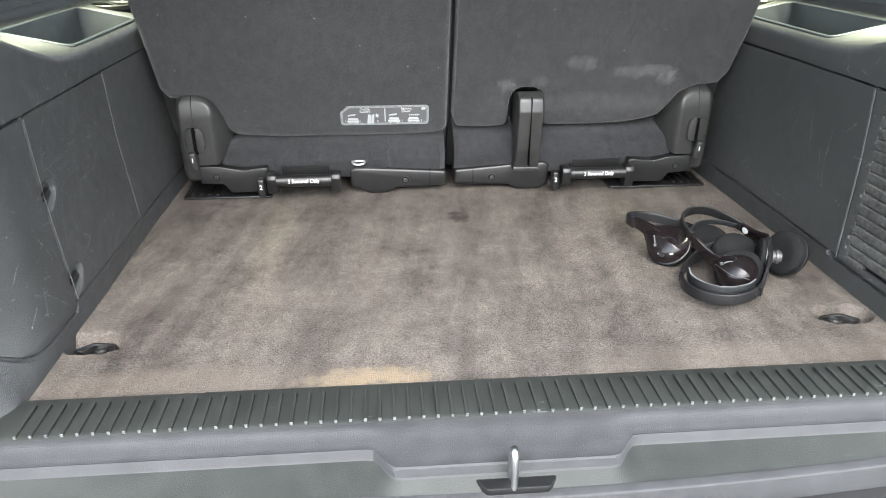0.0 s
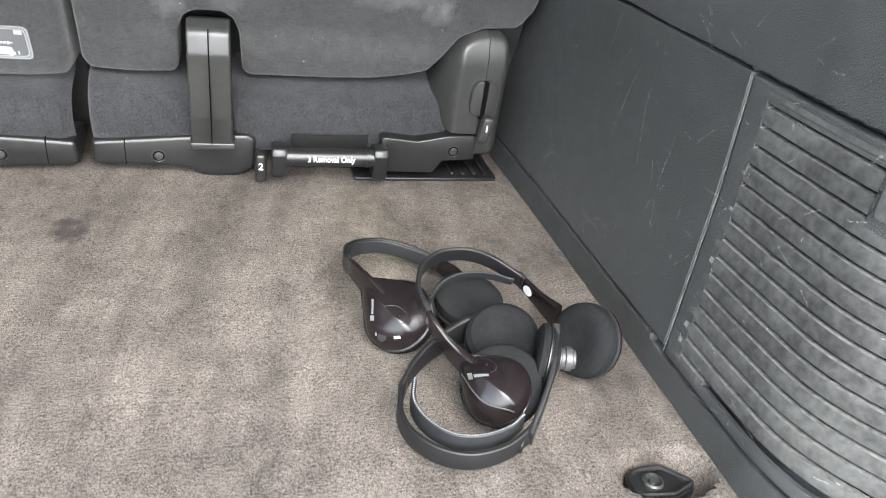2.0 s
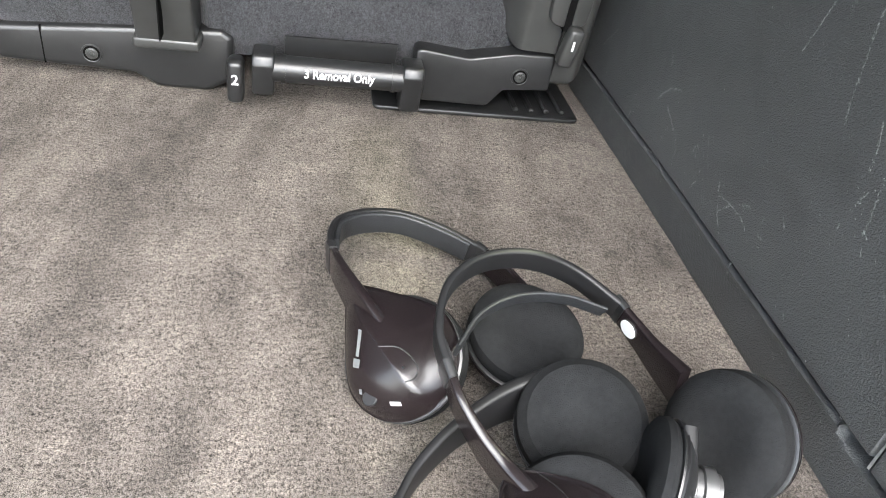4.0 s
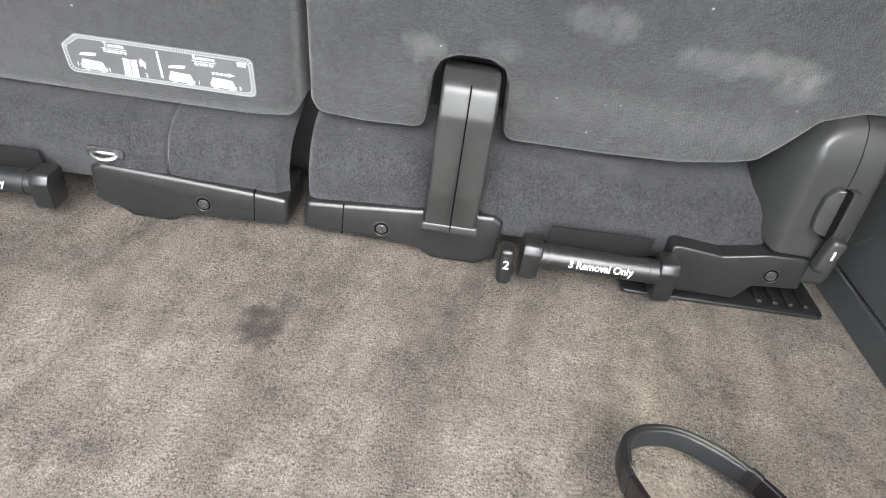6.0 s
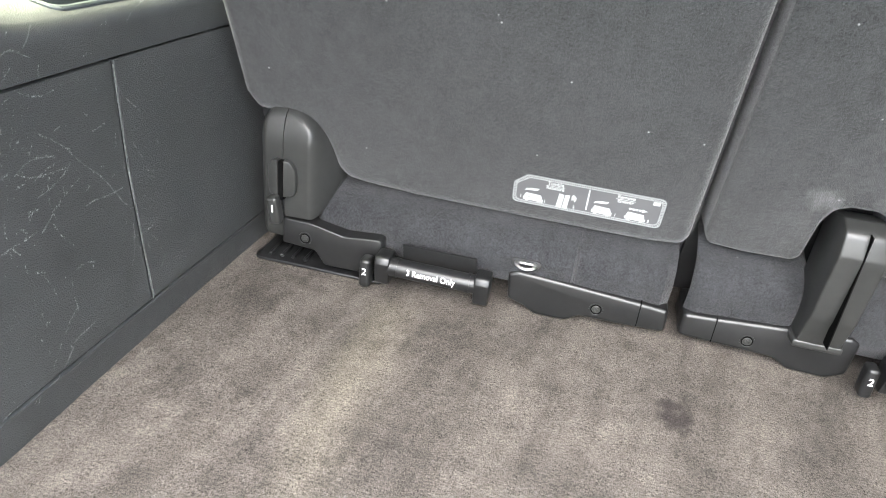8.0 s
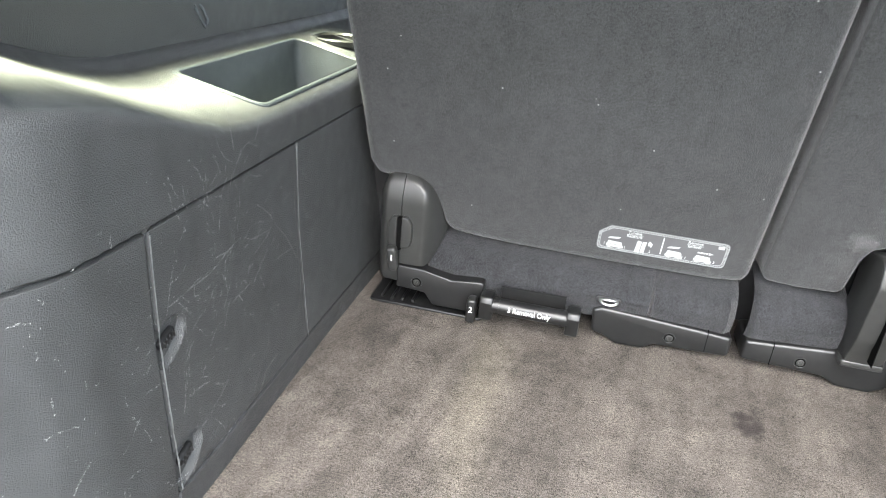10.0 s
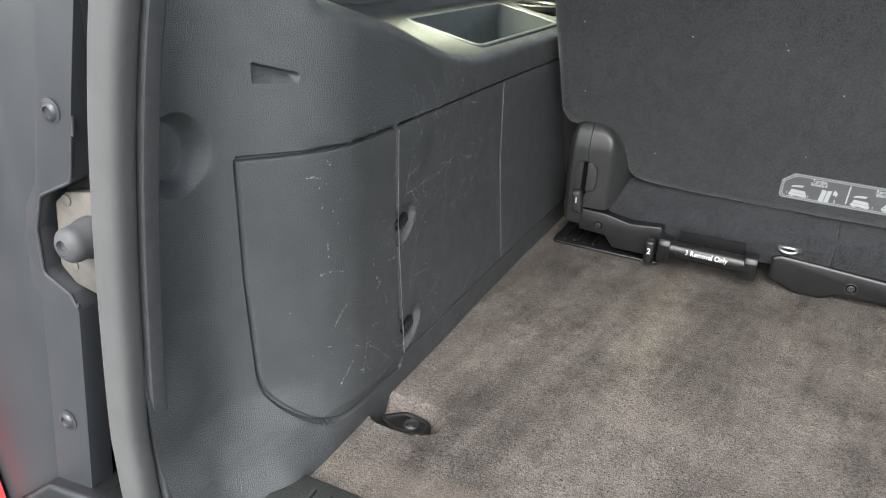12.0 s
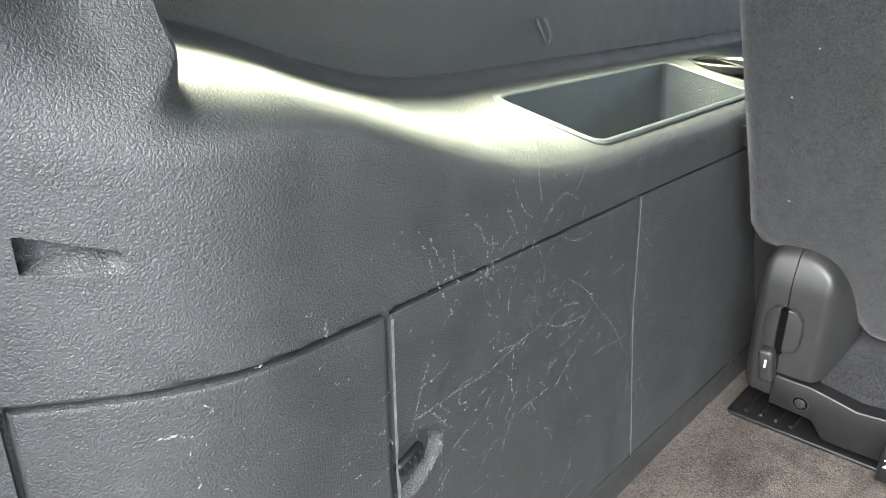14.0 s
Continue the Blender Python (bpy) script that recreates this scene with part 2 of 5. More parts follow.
RUBBER = material("rubber_seal", (0.073, 0.072, 0.069), 0.65, var=0.12, scale=30, bump=0.1)
RUBBER_MID = material("grey_rubber", (0.055, 0.055, 0.055), 0.6, var=0.2, scale=120, bump=0.1)
VOID = material("unlit_gap", (0.003, 0.003, 0.003), 0.95, var=0.1, spec=0.05)
RUBBER_AND_SHADE = material("dark_rubber_and_shade", (0.015, 0.015, 0.016), 0.7, var=0.2)
PAINT = material("charcoal_body_paint", (0.044, 0.046, 0.049), 0.3, metal=0.25, var=0.15, scale=20)
PRIMER = material("beige_primer", (0.105, 0.095, 0.081), 0.6, var=0.25, scale=120, bump=0.2)
RED = material("red_lens", (0.45, 0.03, 0.03), 0.15, var=0.15, scale=60)
GROUND = material("asphalt", (0.15, 0.1485, 0.146), 0.95, var=0.3, scale=80, bump=0.6, bump_scale=250)
HEADLINER = material("headliner_cloth", (0.35, 0.34, 0.32), 0.95, var=0.08)


def glass_material():
    m = bpy.data.materials.new("tinted_glass")
    m.use_nodes = True
    nt = m.node_tree
    b = nt.nodes["Principled BSDF"]
    b.inputs["Base Color"].default_value = (0.42, 0.50, 0.44, 1)
    b.inputs["Roughness"].default_value, b.inputs["Transmission Weight"].default_value = 0.0, 1.0
    b.inputs["IOR"].default_value = 1.45
    return m


GLASS = glass_material()

# ---- building helpers ----
PLACE = {}


def thing(name, at, label, category, group="", kind=""):
    ob = new(name)
    ob.matrix_world = at if isinstance(at, Matrix) else Matrix.Translation(at)
    PLACE[ob.name] = Matrix() if isinstance(at, Matrix) else Matrix.Translation(at).inverted()
    ob.empty_display_size = 0.02
    return tagged(ob, label, category, group, kind)


def mesh_of(name, bm, mat, smooth=35):
    bmesh.ops.recalc_face_normals(bm, faces=bm.faces)
    me = bpy.data.meshes.new(name)
    bm.to_mesh(me)
    bm.free()
    for m in (mat if isinstance(mat, (list, tuple)) else [mat]):
        me.materials.append(m)
    if smooth:
        me.shade_smooth()
        me.set_sharp_from_angle(angle=radians(smooth))
    return me


def part(name, bm, mat, parent, label="", smooth=35):
    """Links bm as one mesh under parent; world coordinates, or the parent's own where its pose is a matrix."""
    me = bm if isinstance(bm, bpy.types.Mesh) else mesh_of(name, bm, mat, smooth)
    ob = new(name, me)
    ob.parent = parent
    ob.matrix_parent_inverse = PLACE.get(parent.name, Matrix())
    return tagged(ob, label)


def solo(name, bm, mat, label, category, kind="", group="", smooth=35):
    return tagged(new(name, mesh_of(name, bm, mat, smooth)), label, category, group, kind)


def bevel(bm, r, seg=2, angle=30):
    es = [e for e in bm.edges if len(e.link_faces) == 2 and e.calc_face_angle(0) > radians(angle)]
    if r > 0 and es:
        bmesh.ops.bevel(bm, geom=es, offset=r, segments=seg, profile=0.5, affect="EDGES", clamp_overlap=True)
    return bm


def box(x0, x1, y0, y1, z0, z1, r=0.0, seg=2, bm=None):
    b = bmesh.new()
    bmesh.ops.create_cube(b, size=1)
    for v in b.verts:
        v.co = Vector(((x0 + x1) / 2 + v.co.x * (x1 - x0), (y0 + y1) / 2 + v.co.y * (y1 - y0), (z0 + z1) / 2 + v.co.z * (z1 - z0)))
    bevel(b, r, seg)
    return merged(bm, b)


def merged(bm, b):
    if bm is None:
        return b
    me = bpy.data.meshes.new("tmp")
    b.to_mesh(me)
    b.free()
    bm.from_mesh(me)
    bpy.data.meshes.remove(me)
    return bm


def prism(outline, d0, d1, axis="y", r=0.0, seg=2, bm=None, shear=None):
    """An outline in two axes, thickened along the third (axis) from d0 to d1, with rounded rims."""
    b = bmesh.new()

    def put(u, v, d):
        return {"y": (u, d, v), "z": (u, v, d), "x": (d, u, v)}[axis]
    lo = [b.verts.new(put(u, v, d0)) for u, v in outline]
    hi = [b.verts.new(put(u, v, d1)) for u, v in outline]
    n = len(outline)
    b.faces.new(lo), b.faces.new(hi)
    for i in range(n):
        b.faces.new((lo[i], lo[(i + 1) % n], hi[(i + 1) % n], hi[i]))
    bmesh.ops.recalc_face_normals(b, faces=b.faces)
    if r:
        es = [e for e in b.edges if len({v.co[{"x": 0, "y": 1, "z": 2}[axis]] for v in e.verts}) == 1]
        bmesh.ops.bevel(b, geom=es, offset=r, segments=seg, profile=0.5, affect="EDGES", clamp_overlap=True)
    if shear:
        for v in b.verts:
            v.co = shear(v.co)
    return merged(bm, b)


def smooth_line(pts, steps=6, closed=False):
    """A smooth curve through points (Catmull-Rom)."""
    pts = [Vector(p) for p in pts]
    n = len(pts)
    out = []
    for i in range(n if closed else n - 1):
        p0 = pts[(i - 1) % n] if closed or i > 0 else pts[0] * 2 - pts[1]
        p1, p2 = pts[i], pts[(i + 1) % n]
        p3 = pts[(i + 2) % n] if closed or i + 2 < n else p2 * 2 - p1
        for k in range(steps):
            t = k / steps
            out.append(0.5 * ((2 * p1) + (p2 - p0) * t + (2 * p0 - 5 * p1 + 4 * p2 - p3) * t * t + (3 * p1 - p0 - 3 * p2 + p3) * t ** 3))
    if not closed:
        out.append(pts[-1])
    return out


def rounded(corners, radii, steps=5):
    """A polygon (2D) with each corner rounded by its radius."""
    out, n = [], len(corners)
    for i in range(n):
        p, a, c = Vector(corners[i]), Vector(corners[i - 1]), Vector(corners[(i + 1) % n])
        r = radii[i] if isinstance(radii, (list, tuple)) else radii
        if r <= 0:
            out.append(tuple(p))
            continue
        u, w = (a - p).normalized(), (c - p).normalized()
        half = u.angle(w) / 2
        d = min(r / max(math.tan(half), 0.05), (a - p).length * 0.48, (c - p).length * 0.48)
        s, e = p + u * d, p + w * d
        for k in range(steps + 1):
            t = k / steps
            out.append(tuple((1 - t) ** 2 * s + 2 * t * (1 - t) * p + t * t * e))
    return out


def sweep(path, section, bm=None, up=(0, 0, 1), closed=False, scale=None):
    """A closed 2D section (sideways, up) carried along a 3D path."""
    b = bmesh.new()
    path = [Vector(p) for p in path]
    n, rings = len(path), []
    for i, p in enumerate(path):
        t = (path[(i + 1) % n] - path[i - 1]) if closed or 0 < i < n - 1 else (path[1] - path[0] if i == 0 else path[-1] - path[-2])
        t.normalize()
        side = t.cross(Vector(up))
        side = side.normalized() if side.length > 1e-6 else Vector((1, 0, 0))
        top = side.cross(t)
        k = scale(i / (n - 1)) if scale else 1.0
        rings.append([b.verts.new(p + side * (u * k) + top * (v * k)) for u, v in section])
    m = len(section)
    for i in range(n if closed else n - 1):
        for j in range(m):
            b.faces.new((rings[i][j], rings[i][(j + 1) % m], rings[(i + 1) % n][(j + 1) % m], rings[(i + 1) % n][j]))
    if not closed:
        b.faces.new(rings[0]), b.faces.new(rings[-1])
    return merged(bm, b)


def circle(r, n=12, ry=None):
    return [(r * math.cos(2 * math.pi * i / n), (ry or r) * math.sin(2 * math.pi * i / n)) for i in range(n)]


def tube(path, r, bm=None, n=10, closed=False, up=(0, 0, 1)):
    return sweep(path, circle(r, n), bm, up, closed)


def lathe(profile, m=None, n=28, bm=None, squash=(1, 1)):
    """A profile (radius, height) turned about z, then posed by m."""
    b = bmesh.new()
    rings = []
    for r, h in profile:
        if r < 1e-6:
            rings.append([b.verts.new((0, 0, h))])
        else:
            rings.append([b.verts.new((r * squash[0] * math.cos(2 * math.pi * i / n), r * squash[1] * math.sin(2 * math.pi * i / n), h)) for i in range(n)])
    for a, c in zip(rings, rings[1:]):
        for i in range(n):
            j = (i + 1) % n
            f = [a[i % len(a)], a[j % len(a)], c[j % len(c)], c[i % len(c)]]
            f = list(dict.fromkeys(f))
            if len(f) > 2:
                b.faces.new(f)
    for ring in (rings[0], rings[-1]):
        if len(ring) > 1:
            b.faces.new(ring)
    if m is not None:
        bmesh.ops.transform(b, matrix=m, verts=b.verts)
    return merged(bm, b)


def grid(fn, us, vs, bm=None, keep=None):
    """A sheet of points fn(u, v)."""
    b = bmesh.new()
    vv = [[b.verts.new(fn(u, v)) for v in vs] for u in us]
    for i in range(len(us) - 1):
        for j in range(len(vs) - 1):
            if keep is None or keep((us[i] + us[i + 1]) / 2, (vs[j] + vs[j + 1]) / 2):
                b.faces.new((vv[i][j], vv[i + 1][j], vv[i + 1][j + 1], vv[i][j + 1]))
    return merged(bm, b)


def writing(text, size, m, mat, parent, name="lettering", depth=0.0004, bold=0.0):
    cu = bpy.data.curves.new("text", "FONT")
    cu.body, cu.size, cu.align_x, cu.align_y, cu.extrude, cu.offset = text, size, "CENTER", "CENTER", depth, bold
    ob = new("text", cu)
    me = bpy.data.meshes.new_from_object(ob.evaluated_get(bpy.context.evaluated_depsgraph_get()))
    bpy.data.objects.remove(ob)
    me.transform(m)
    me.materials.clear()
    me.materials.append(mat)
    return part(name, me, mat, parent)


def blend(table, v):
    """Smooth value at v from a short table of (v, value) in rising order."""
    if v <= table[0][0]:
        return table[0][1]
    for (a, p), (b, q) in zip(table, table[1:]):
        if v <= b:
            t = (v - a) / (b - a)
            return p + (q - p) * t
    return table[-1][1]


def ease(a, b, v):
    t = min(1.0, max(0.0, (v - a) / (b - a)))
    return t * t * (3 - 2 * t)


# ---- ground, floor, shell ----
solo("ground", grid(lambda u, v: (u, v, -0.82), [-400, -20, -4, 0, 4, 20, 400], [-400, -20, -4, 0, 4, 20, 400]), GROUND, "grey asphalt ground behind the car", "ground", "structure")


def carpet_z(x, y):
    return 0.0015 * noise.noise(Vector((x * 9, y * 6, 0.3))) + 0.0012 * noise.noise(Vector((x * 30, y * 22, 2.3)))


TIES = ((-0.556, 1.136), (0.538, 1.130))


def carpet_point(x, y):
    z = carpet_z(x, y)
    for tx, ty in TIES:
        d = math.hypot((x - tx - (0.008 if tx > 0 else -0.008)) / 0.046, (y - ty) / 0.030)
        z -= 0.026 * (1 - ease(0.72, 1.06, d))
    return (x, y, z)


xs = [-0.66 + 0.006 * i for i in range(221)]
ys = [0.985 + 0.006 * i for i in range(40)] + [1.225 + 0.012 * i for i in range(56)] + [2.2, 2.8, 3.5, 4.18]
floor = solo("floor", grid(carpet_point, xs, ys), CARPET, "worn brown-grey cargo carpet with trodden streaks", "carpet", "structure")
solo("underfloor", box(-0.95, 0.95, 0.84, 2.6, -0.10, -0.03), RUBBER_AND_SHADE, "dark underfloor below the cargo carpet", "floor", "structure")

# ---- quarter trim panels ----
PLAN = [(0.870, 0.667), (0.913, 0.673), (0.94, 0.677), (0.965, 0.679), (0.982, 0.675), (1.002, 0.663), (1.022, 0.648), (1.048, 0.630), (1.076, 0.616), (1.106, 0.609), (1.18, 0.6065), (1.30, 0.6065), (1.5, 0.6065), (1.8, 0.602), (2.4, 0.60)]
LIP = [(0.88, 0.435), (1.04, 0.435), (1.11, 0.430), (1.16, 0.421), (1.20, 0.410), (1.27, 0.385), (1.335, 0.366), (1.40, 0.358), (1.55, 0.357), (2.4, 0.355)]


def smooth_table(table, lo, hi, step):
    """The table resampled and smoothed."""
    n = int((hi - lo) / step) + 1
    vals = [blend(table, lo + i * step) for i in range(n)]
    for _ in range(4):
        vals = [vals[0]] + [(vals[i - 1] + vals[i] * 2 + vals[i + 1]) / 4 for i in range(1, n - 1)] + [vals[-1]]
    return [(lo + i * step, v) for i, v in enumerate(vals)]


PLAN_S, LIP_S = smooth_table(PLAN, 0.87, 2.4, 0.008), smooth_table(LIP, 0.88, 2.4, 0.008)
DOOR_TOP, DOOR_LOW = 0.314, 0.022


def lean(z):
    """How far the panel stands out from its plan line at a height."""
    return blend([(-0.05, -0.010), (0.0, -0.010), (0.036, -0.011), (0.040, -0.013), (0.07, -0.011), (0.2, 0.0), (0.34, 0.004), (0.5, 0.01)], z)


def panel_x(y, z):
    straight = 0.605 + 0.03 * ease(0.99, 0.92, y)
    k = ease(-0.01, 0.085, z)
    p = blend(PLAN_S, y)
    return min(p, straight) * (1 - k) + p * k + lean(z)


def door_sdf(y, z, y0, y1, z0, z1, r):
    """Distance to the outline of an opening whose lower rear corner is round."""
    cy, cz, hy, hz = (y0 + y1) / 2, (z0 + z1) / 2, (y1 - y0) / 2, (z1 - z0) / 2
    rr = r if (y < cy and z < cz) else 0.006
    qy, qz = abs(y - cy) - hy + rr, abs(z - cz) - hz + rr
    return math.hypot(max(qy, 0), max(qz, 0)) + min(max(qy, qz), 0) - rr



def panel_point(side, opening, y, k, depth=0.007):
    """k: 0..1 up the face to the lip, 1..2 over the lip and out along the ledge, 2..3 up the wall."""
    lip = blend(LIP_S, y)
    r = 0.016
    if k <= 1:
        z = -0.03 + (lip - r + 0.03) * k
        x = panel_x(y, z)
        if opening:
            d = min(door_sdf(y, z, *o) for o in opening)
            x += depth * (1 - ease(-0.0015, 0.0012, d))
        # round dish in the pillar
        q = math.hypot(y - 0.950, z - 0.326)
        if q < 0.036:
            x += 0.019 * min(1.0, max(0.0, 0.0342 - q) / 0.0105)
        # wedge-shaped hook pocket with two facets
        t = (y - 1.018) / 0.034
        if -0.02 <= t <= 1:
            half = 0.0085 - 0.0036 * max(t, 0) if t < 0.88 else 0.0053 * math.sqrt(max(0, 1 - ((t - 0.88) / 0.12) ** 2))
            hgt = z - (0.3845 - 0.0065 * t) + half
            if 0 < hgt < 2 * half:
                hv = 2 * half * min(0.92, 0.05 + 1.1 * max(t, 0))
                x += 0.012 * min(1, hgt / hv) * min(1, (t + 0.02) / 0.04, (1 - t) / 0.10) * ease(0, 0.0014, 2 * half - hgt)
        return (side * x, y, z)
    x0 = panel_x(y, lip - r)
    dep, rise = 0.165, 0.034
    # ledge: rolled lip, shallow shelf, wall
    if k <= 1.3:
        a = (k - 1) / 0.3 * math.pi / 2
        ledge = (x0 + r * (1 - math.cos(a)), lip - r + r * math.sin(a))
    elif k <= 2:
        t = (k - 1.3) / 0.7
        ledge = (x0 + r + dep * t, lip + rise * t + 0.010 * ease(0.86, 1.0, t))
    else:
        t = k - 2
        z2 = lip + rise + 0.010
        ledge = (x0 + r + dep - 0.006 * t, z2 + (0.545 - z2) * t)
    # pillar: a soft shoulder that runs on upward
    out = 0.045 * ease(1.0, 1.07, y)
    if k <= 2:
        pillar = (x0 + out * ease(0, 1, k - 1), lip - r + 0.075 * (k - 1))
    else:
        z2 = lip - r + 0.075
        pillar = (x0 + out + 0.02 * (k - 2), z2 + (0.545 - z2) * (k - 2))
    q = 1.050 + 0.044 * ease(0.0, 0.7, k - 1)
    w = ease(q, q + 0.030, y)
    return (side * (pillar[0] * (1 - w) + ledge[0] * w), y, pillar[1] * (1 - w) + ledge[1] * w)


ROWS_K = [i / 165 for i in range(166)] + [1 + 0.3 * i / 6 for i in range(1, 7)] + [1.3 + 0.7 * i / 48 for i in range(1, 49)] + [2 + i / 8 for i in range(1, 9)]
COLS_Y = [0.876 + 0.003 * i for i in range(39)] + [0.992 + 0.002 * i for i in range(36)] + [1.064 + 0.003 * i for i in range(162)] + [1.55 + 0.004 * i for i in range(1, 71)] + [1.83 + 0.03 * i for i in range(1, 20)]
ROWS_LEFT = sorted(set(ROWS_K + [0.868 + 0.0018 * i for i in range(48)]))
COLS_LEFT = sorted(set(COLS_Y + [0.993 + 0.002 * i for i in range(36)] + [0.9165 + 0.003 * i for i in range(25)]))
# the flush covers: rounded storage cover, plain cover and front cover on one side, the vent on the other
COVER = (1.000, 1.184, 0.026, DOOR_TOP, 0.075)
COVER_FRONT = (1.4885, 1.86, 0.040, DOOR_TOP, 0.004)
COVER_RIGHT = (1.270, 1.86, 0.040, DOOR_TOP, 0.004)
COVER_MID = (1.184, 1.4885, 0.040, DOOR_TOP, 0.006)
VENT = (0.990, 1.270, 0.034, DOOR_TOP, 0.075)


def in_bin(y, k):
    x = panel_x(y, 0.34) + 0.016 + 0.165 * (k - 1.3) / 0.7
    return not (1.454 < y < 1.801 and 1.3 < k < 2 and 0.6375 < x < 0.7485) and not (1.3 < k < 2 and math.hypot(x - 0.705, y - 1.89) < 0.043)


def panel(side, opening, depth):
    return grid(lambda y, k: panel_point(side, opening, y, k, depth), COLS_LEFT if side < 0 else COLS_Y, ROWS_LEFT if side < 0 else ROWS_K, keep=in_bin)


left_panel = thing("quarter_trim_panel", (-0.65, 1.3, 0), "dark grey grained plastic quarter trim panel with scratches", "trim panel")
part("body", panel(-1, [COVER, (1.184, 1.86, 0.040, DOOR_TOP, 0.004)], 0.007), TRIM, left_panel)
right_panel = thing("quarter_trim_panel", (0.65, 1.3, 0), "dark grey grained plastic quarter trim panel with a slotted vent", "trim panel")
part("body", panel(1, [VENT, COVER_RIGHT], 0.016), TRIM, right_panel)


def cover_mesh(side, o, gap, proud=0.0, cut=None, scoops=(), slant=(0.0, 0.0)):
    """A flush cover with turned-in edges that fills an opening of the panel; its lower rear corner is round."""
    y0, y1, z0, z1, r = o
    y0, y1, z0, z1 = y0 + gap[0], y1 - gap[1], z0 + gap[2], z1 - gap[3]
    outline = rounded([(y0, z0), (y1, z0), (y1, z1), (y0, z1)], [r, 0.003, 0.003, 0.004], 10)
    b = bmesh.new()
    us = [i / 110 for i in range(111)]
    vs = [i / 90 for i in range(91)]

    def low(y):
        return z0 + (r - math.sqrt(max(0, r * r - (r - (y - y0)) ** 2)) if y - y0 < r else 0)

    def at(u, v):
        y = y0 + (y1 - y0) * u
        zl = low(y)
        z = zl + (z1 - zl) * v
        y += (slant[0] * (1 - u) + slant[1] * u) * (z1 - z)
        edge = min((y1 - y0) * u, (y1 - y0) * (1 - u), z - zl, z1 - z)
        e = 0.0025
        drop = e - math.sqrt(max(0, e * e - max(0, e - edge) ** 2)) if edge < e else 0
        for sy, sz in scoops:
            q = ((y - sy) / 0.036) ** 2 + ((z - sz - 0.25 * (y - sy)) / 0.021) ** 2
            if q < 1 and y > y0 + 0.001:
                drop += 0.009 * (1 - q) ** 0.6
        return (side * (panel_x(y, z) - proud + drop * 1.6 + 0.0003), y, z)
    us = sorted(set(us + [0.004, 0.008, 0.99, 0.996]))
    vs = sorted(set(vs + [0.004, 0.008, 0.99, 0.996]))
    b = grid(at, us, vs, keep=cut)
    rim = [e for e in b.edges if e.is_boundary]
    ret = bmesh.ops.extrude_edge_only(b, edges=rim)
    for v in ret["geom"]:
        if isinstance(v, bmesh.types.BMVert):
            v.co.x += side * 0.005
    return b


SLANT, VENT_SLANT = 0.04, -0.10
cover = part("storage_cover", cover_mesh(-1, COVER, (0.003, 0.0015, 0.003, 0.003)), TRIM_DOOR, left_panel, "curved storage cover with pale scratches")
part("front_cover", cover_mesh(-1, COVER_FRONT, (0.001, 0.002, 0.003, 0.0012), slant=(SLANT, 0.0)), TRIM, left_panel)
part("front_cover", cover_mesh(1, COVER_RIGHT, (0.001, 0.002, 0.003, 0.0015), slant=(VENT_SLANT, 0.0)), TRIM_DOOR, right_panel)
SCOOPS = ((1.192, 0.198), (1.194, 0.068))
jack = part("jack_cover", cover_mesh(-1, COVER_MID, (0.0015, 0.001, 0.003, 0.0015), scoops=SCOOPS, slant=(0.0, SLANT)), TRIM_DOOR, left_panel, "flat access cover with two finger latches")
for sy, sz in SCOOPS:
    tab = box(-0.008, 0.008, -0.013, 0.013, -0.006, 0.006, 0.004, 3)
    for k in range(4):
        box(0.0075, 0.0095, -0.009 + 0.005 * k, -0.0065 + 0.005 * k, -0.004, 0.004, 0.0008, 1, tab)
    bmesh.ops.transform(tab, matrix=pose(-panel_x(sy, sz) - 0.010, sy + 0.011, sz + 0.002, 18), verts=tab.verts)
    part("finger_latch", tab, BLACK, jack, "small ribbed black latch")
WORN = material("worn_plastic_edge", (0.34, 0.35, 0.34), 0.6, var=0.35, scale=260)


def worn_edge(side, y, z0, z1, width, lean_y=0.0):
    """The rubbed pale corner of a cover."""
    vs = [z0 + (z1 - z0) * i / 60 for i in range(61)]
    b = grid(lambda u, z: (side * (panel_x(y, z) - 0.0009), y + lean_y * (z1 - z) + width * u * (0.7 + 0.5 * noise.noise(Vector((z * 60, u, 3)))), z), [0, 0.5, 1], vs)
    bmesh.ops.solidify(b, geom=b.faces[:], thickness=0.0012)
    return b


part("worn_edge", worn_edge(-1, 1.1847, 0.044, DOOR_TOP - 0.005, 0.003), WORN, jack, "edge rubbed pale")
part("worn_edge", worn_edge(-1, 1.4862, 0.044, DOOR_TOP - 0.005, 0.0024, SLANT), WORN, jack, "edge rubbed pale")


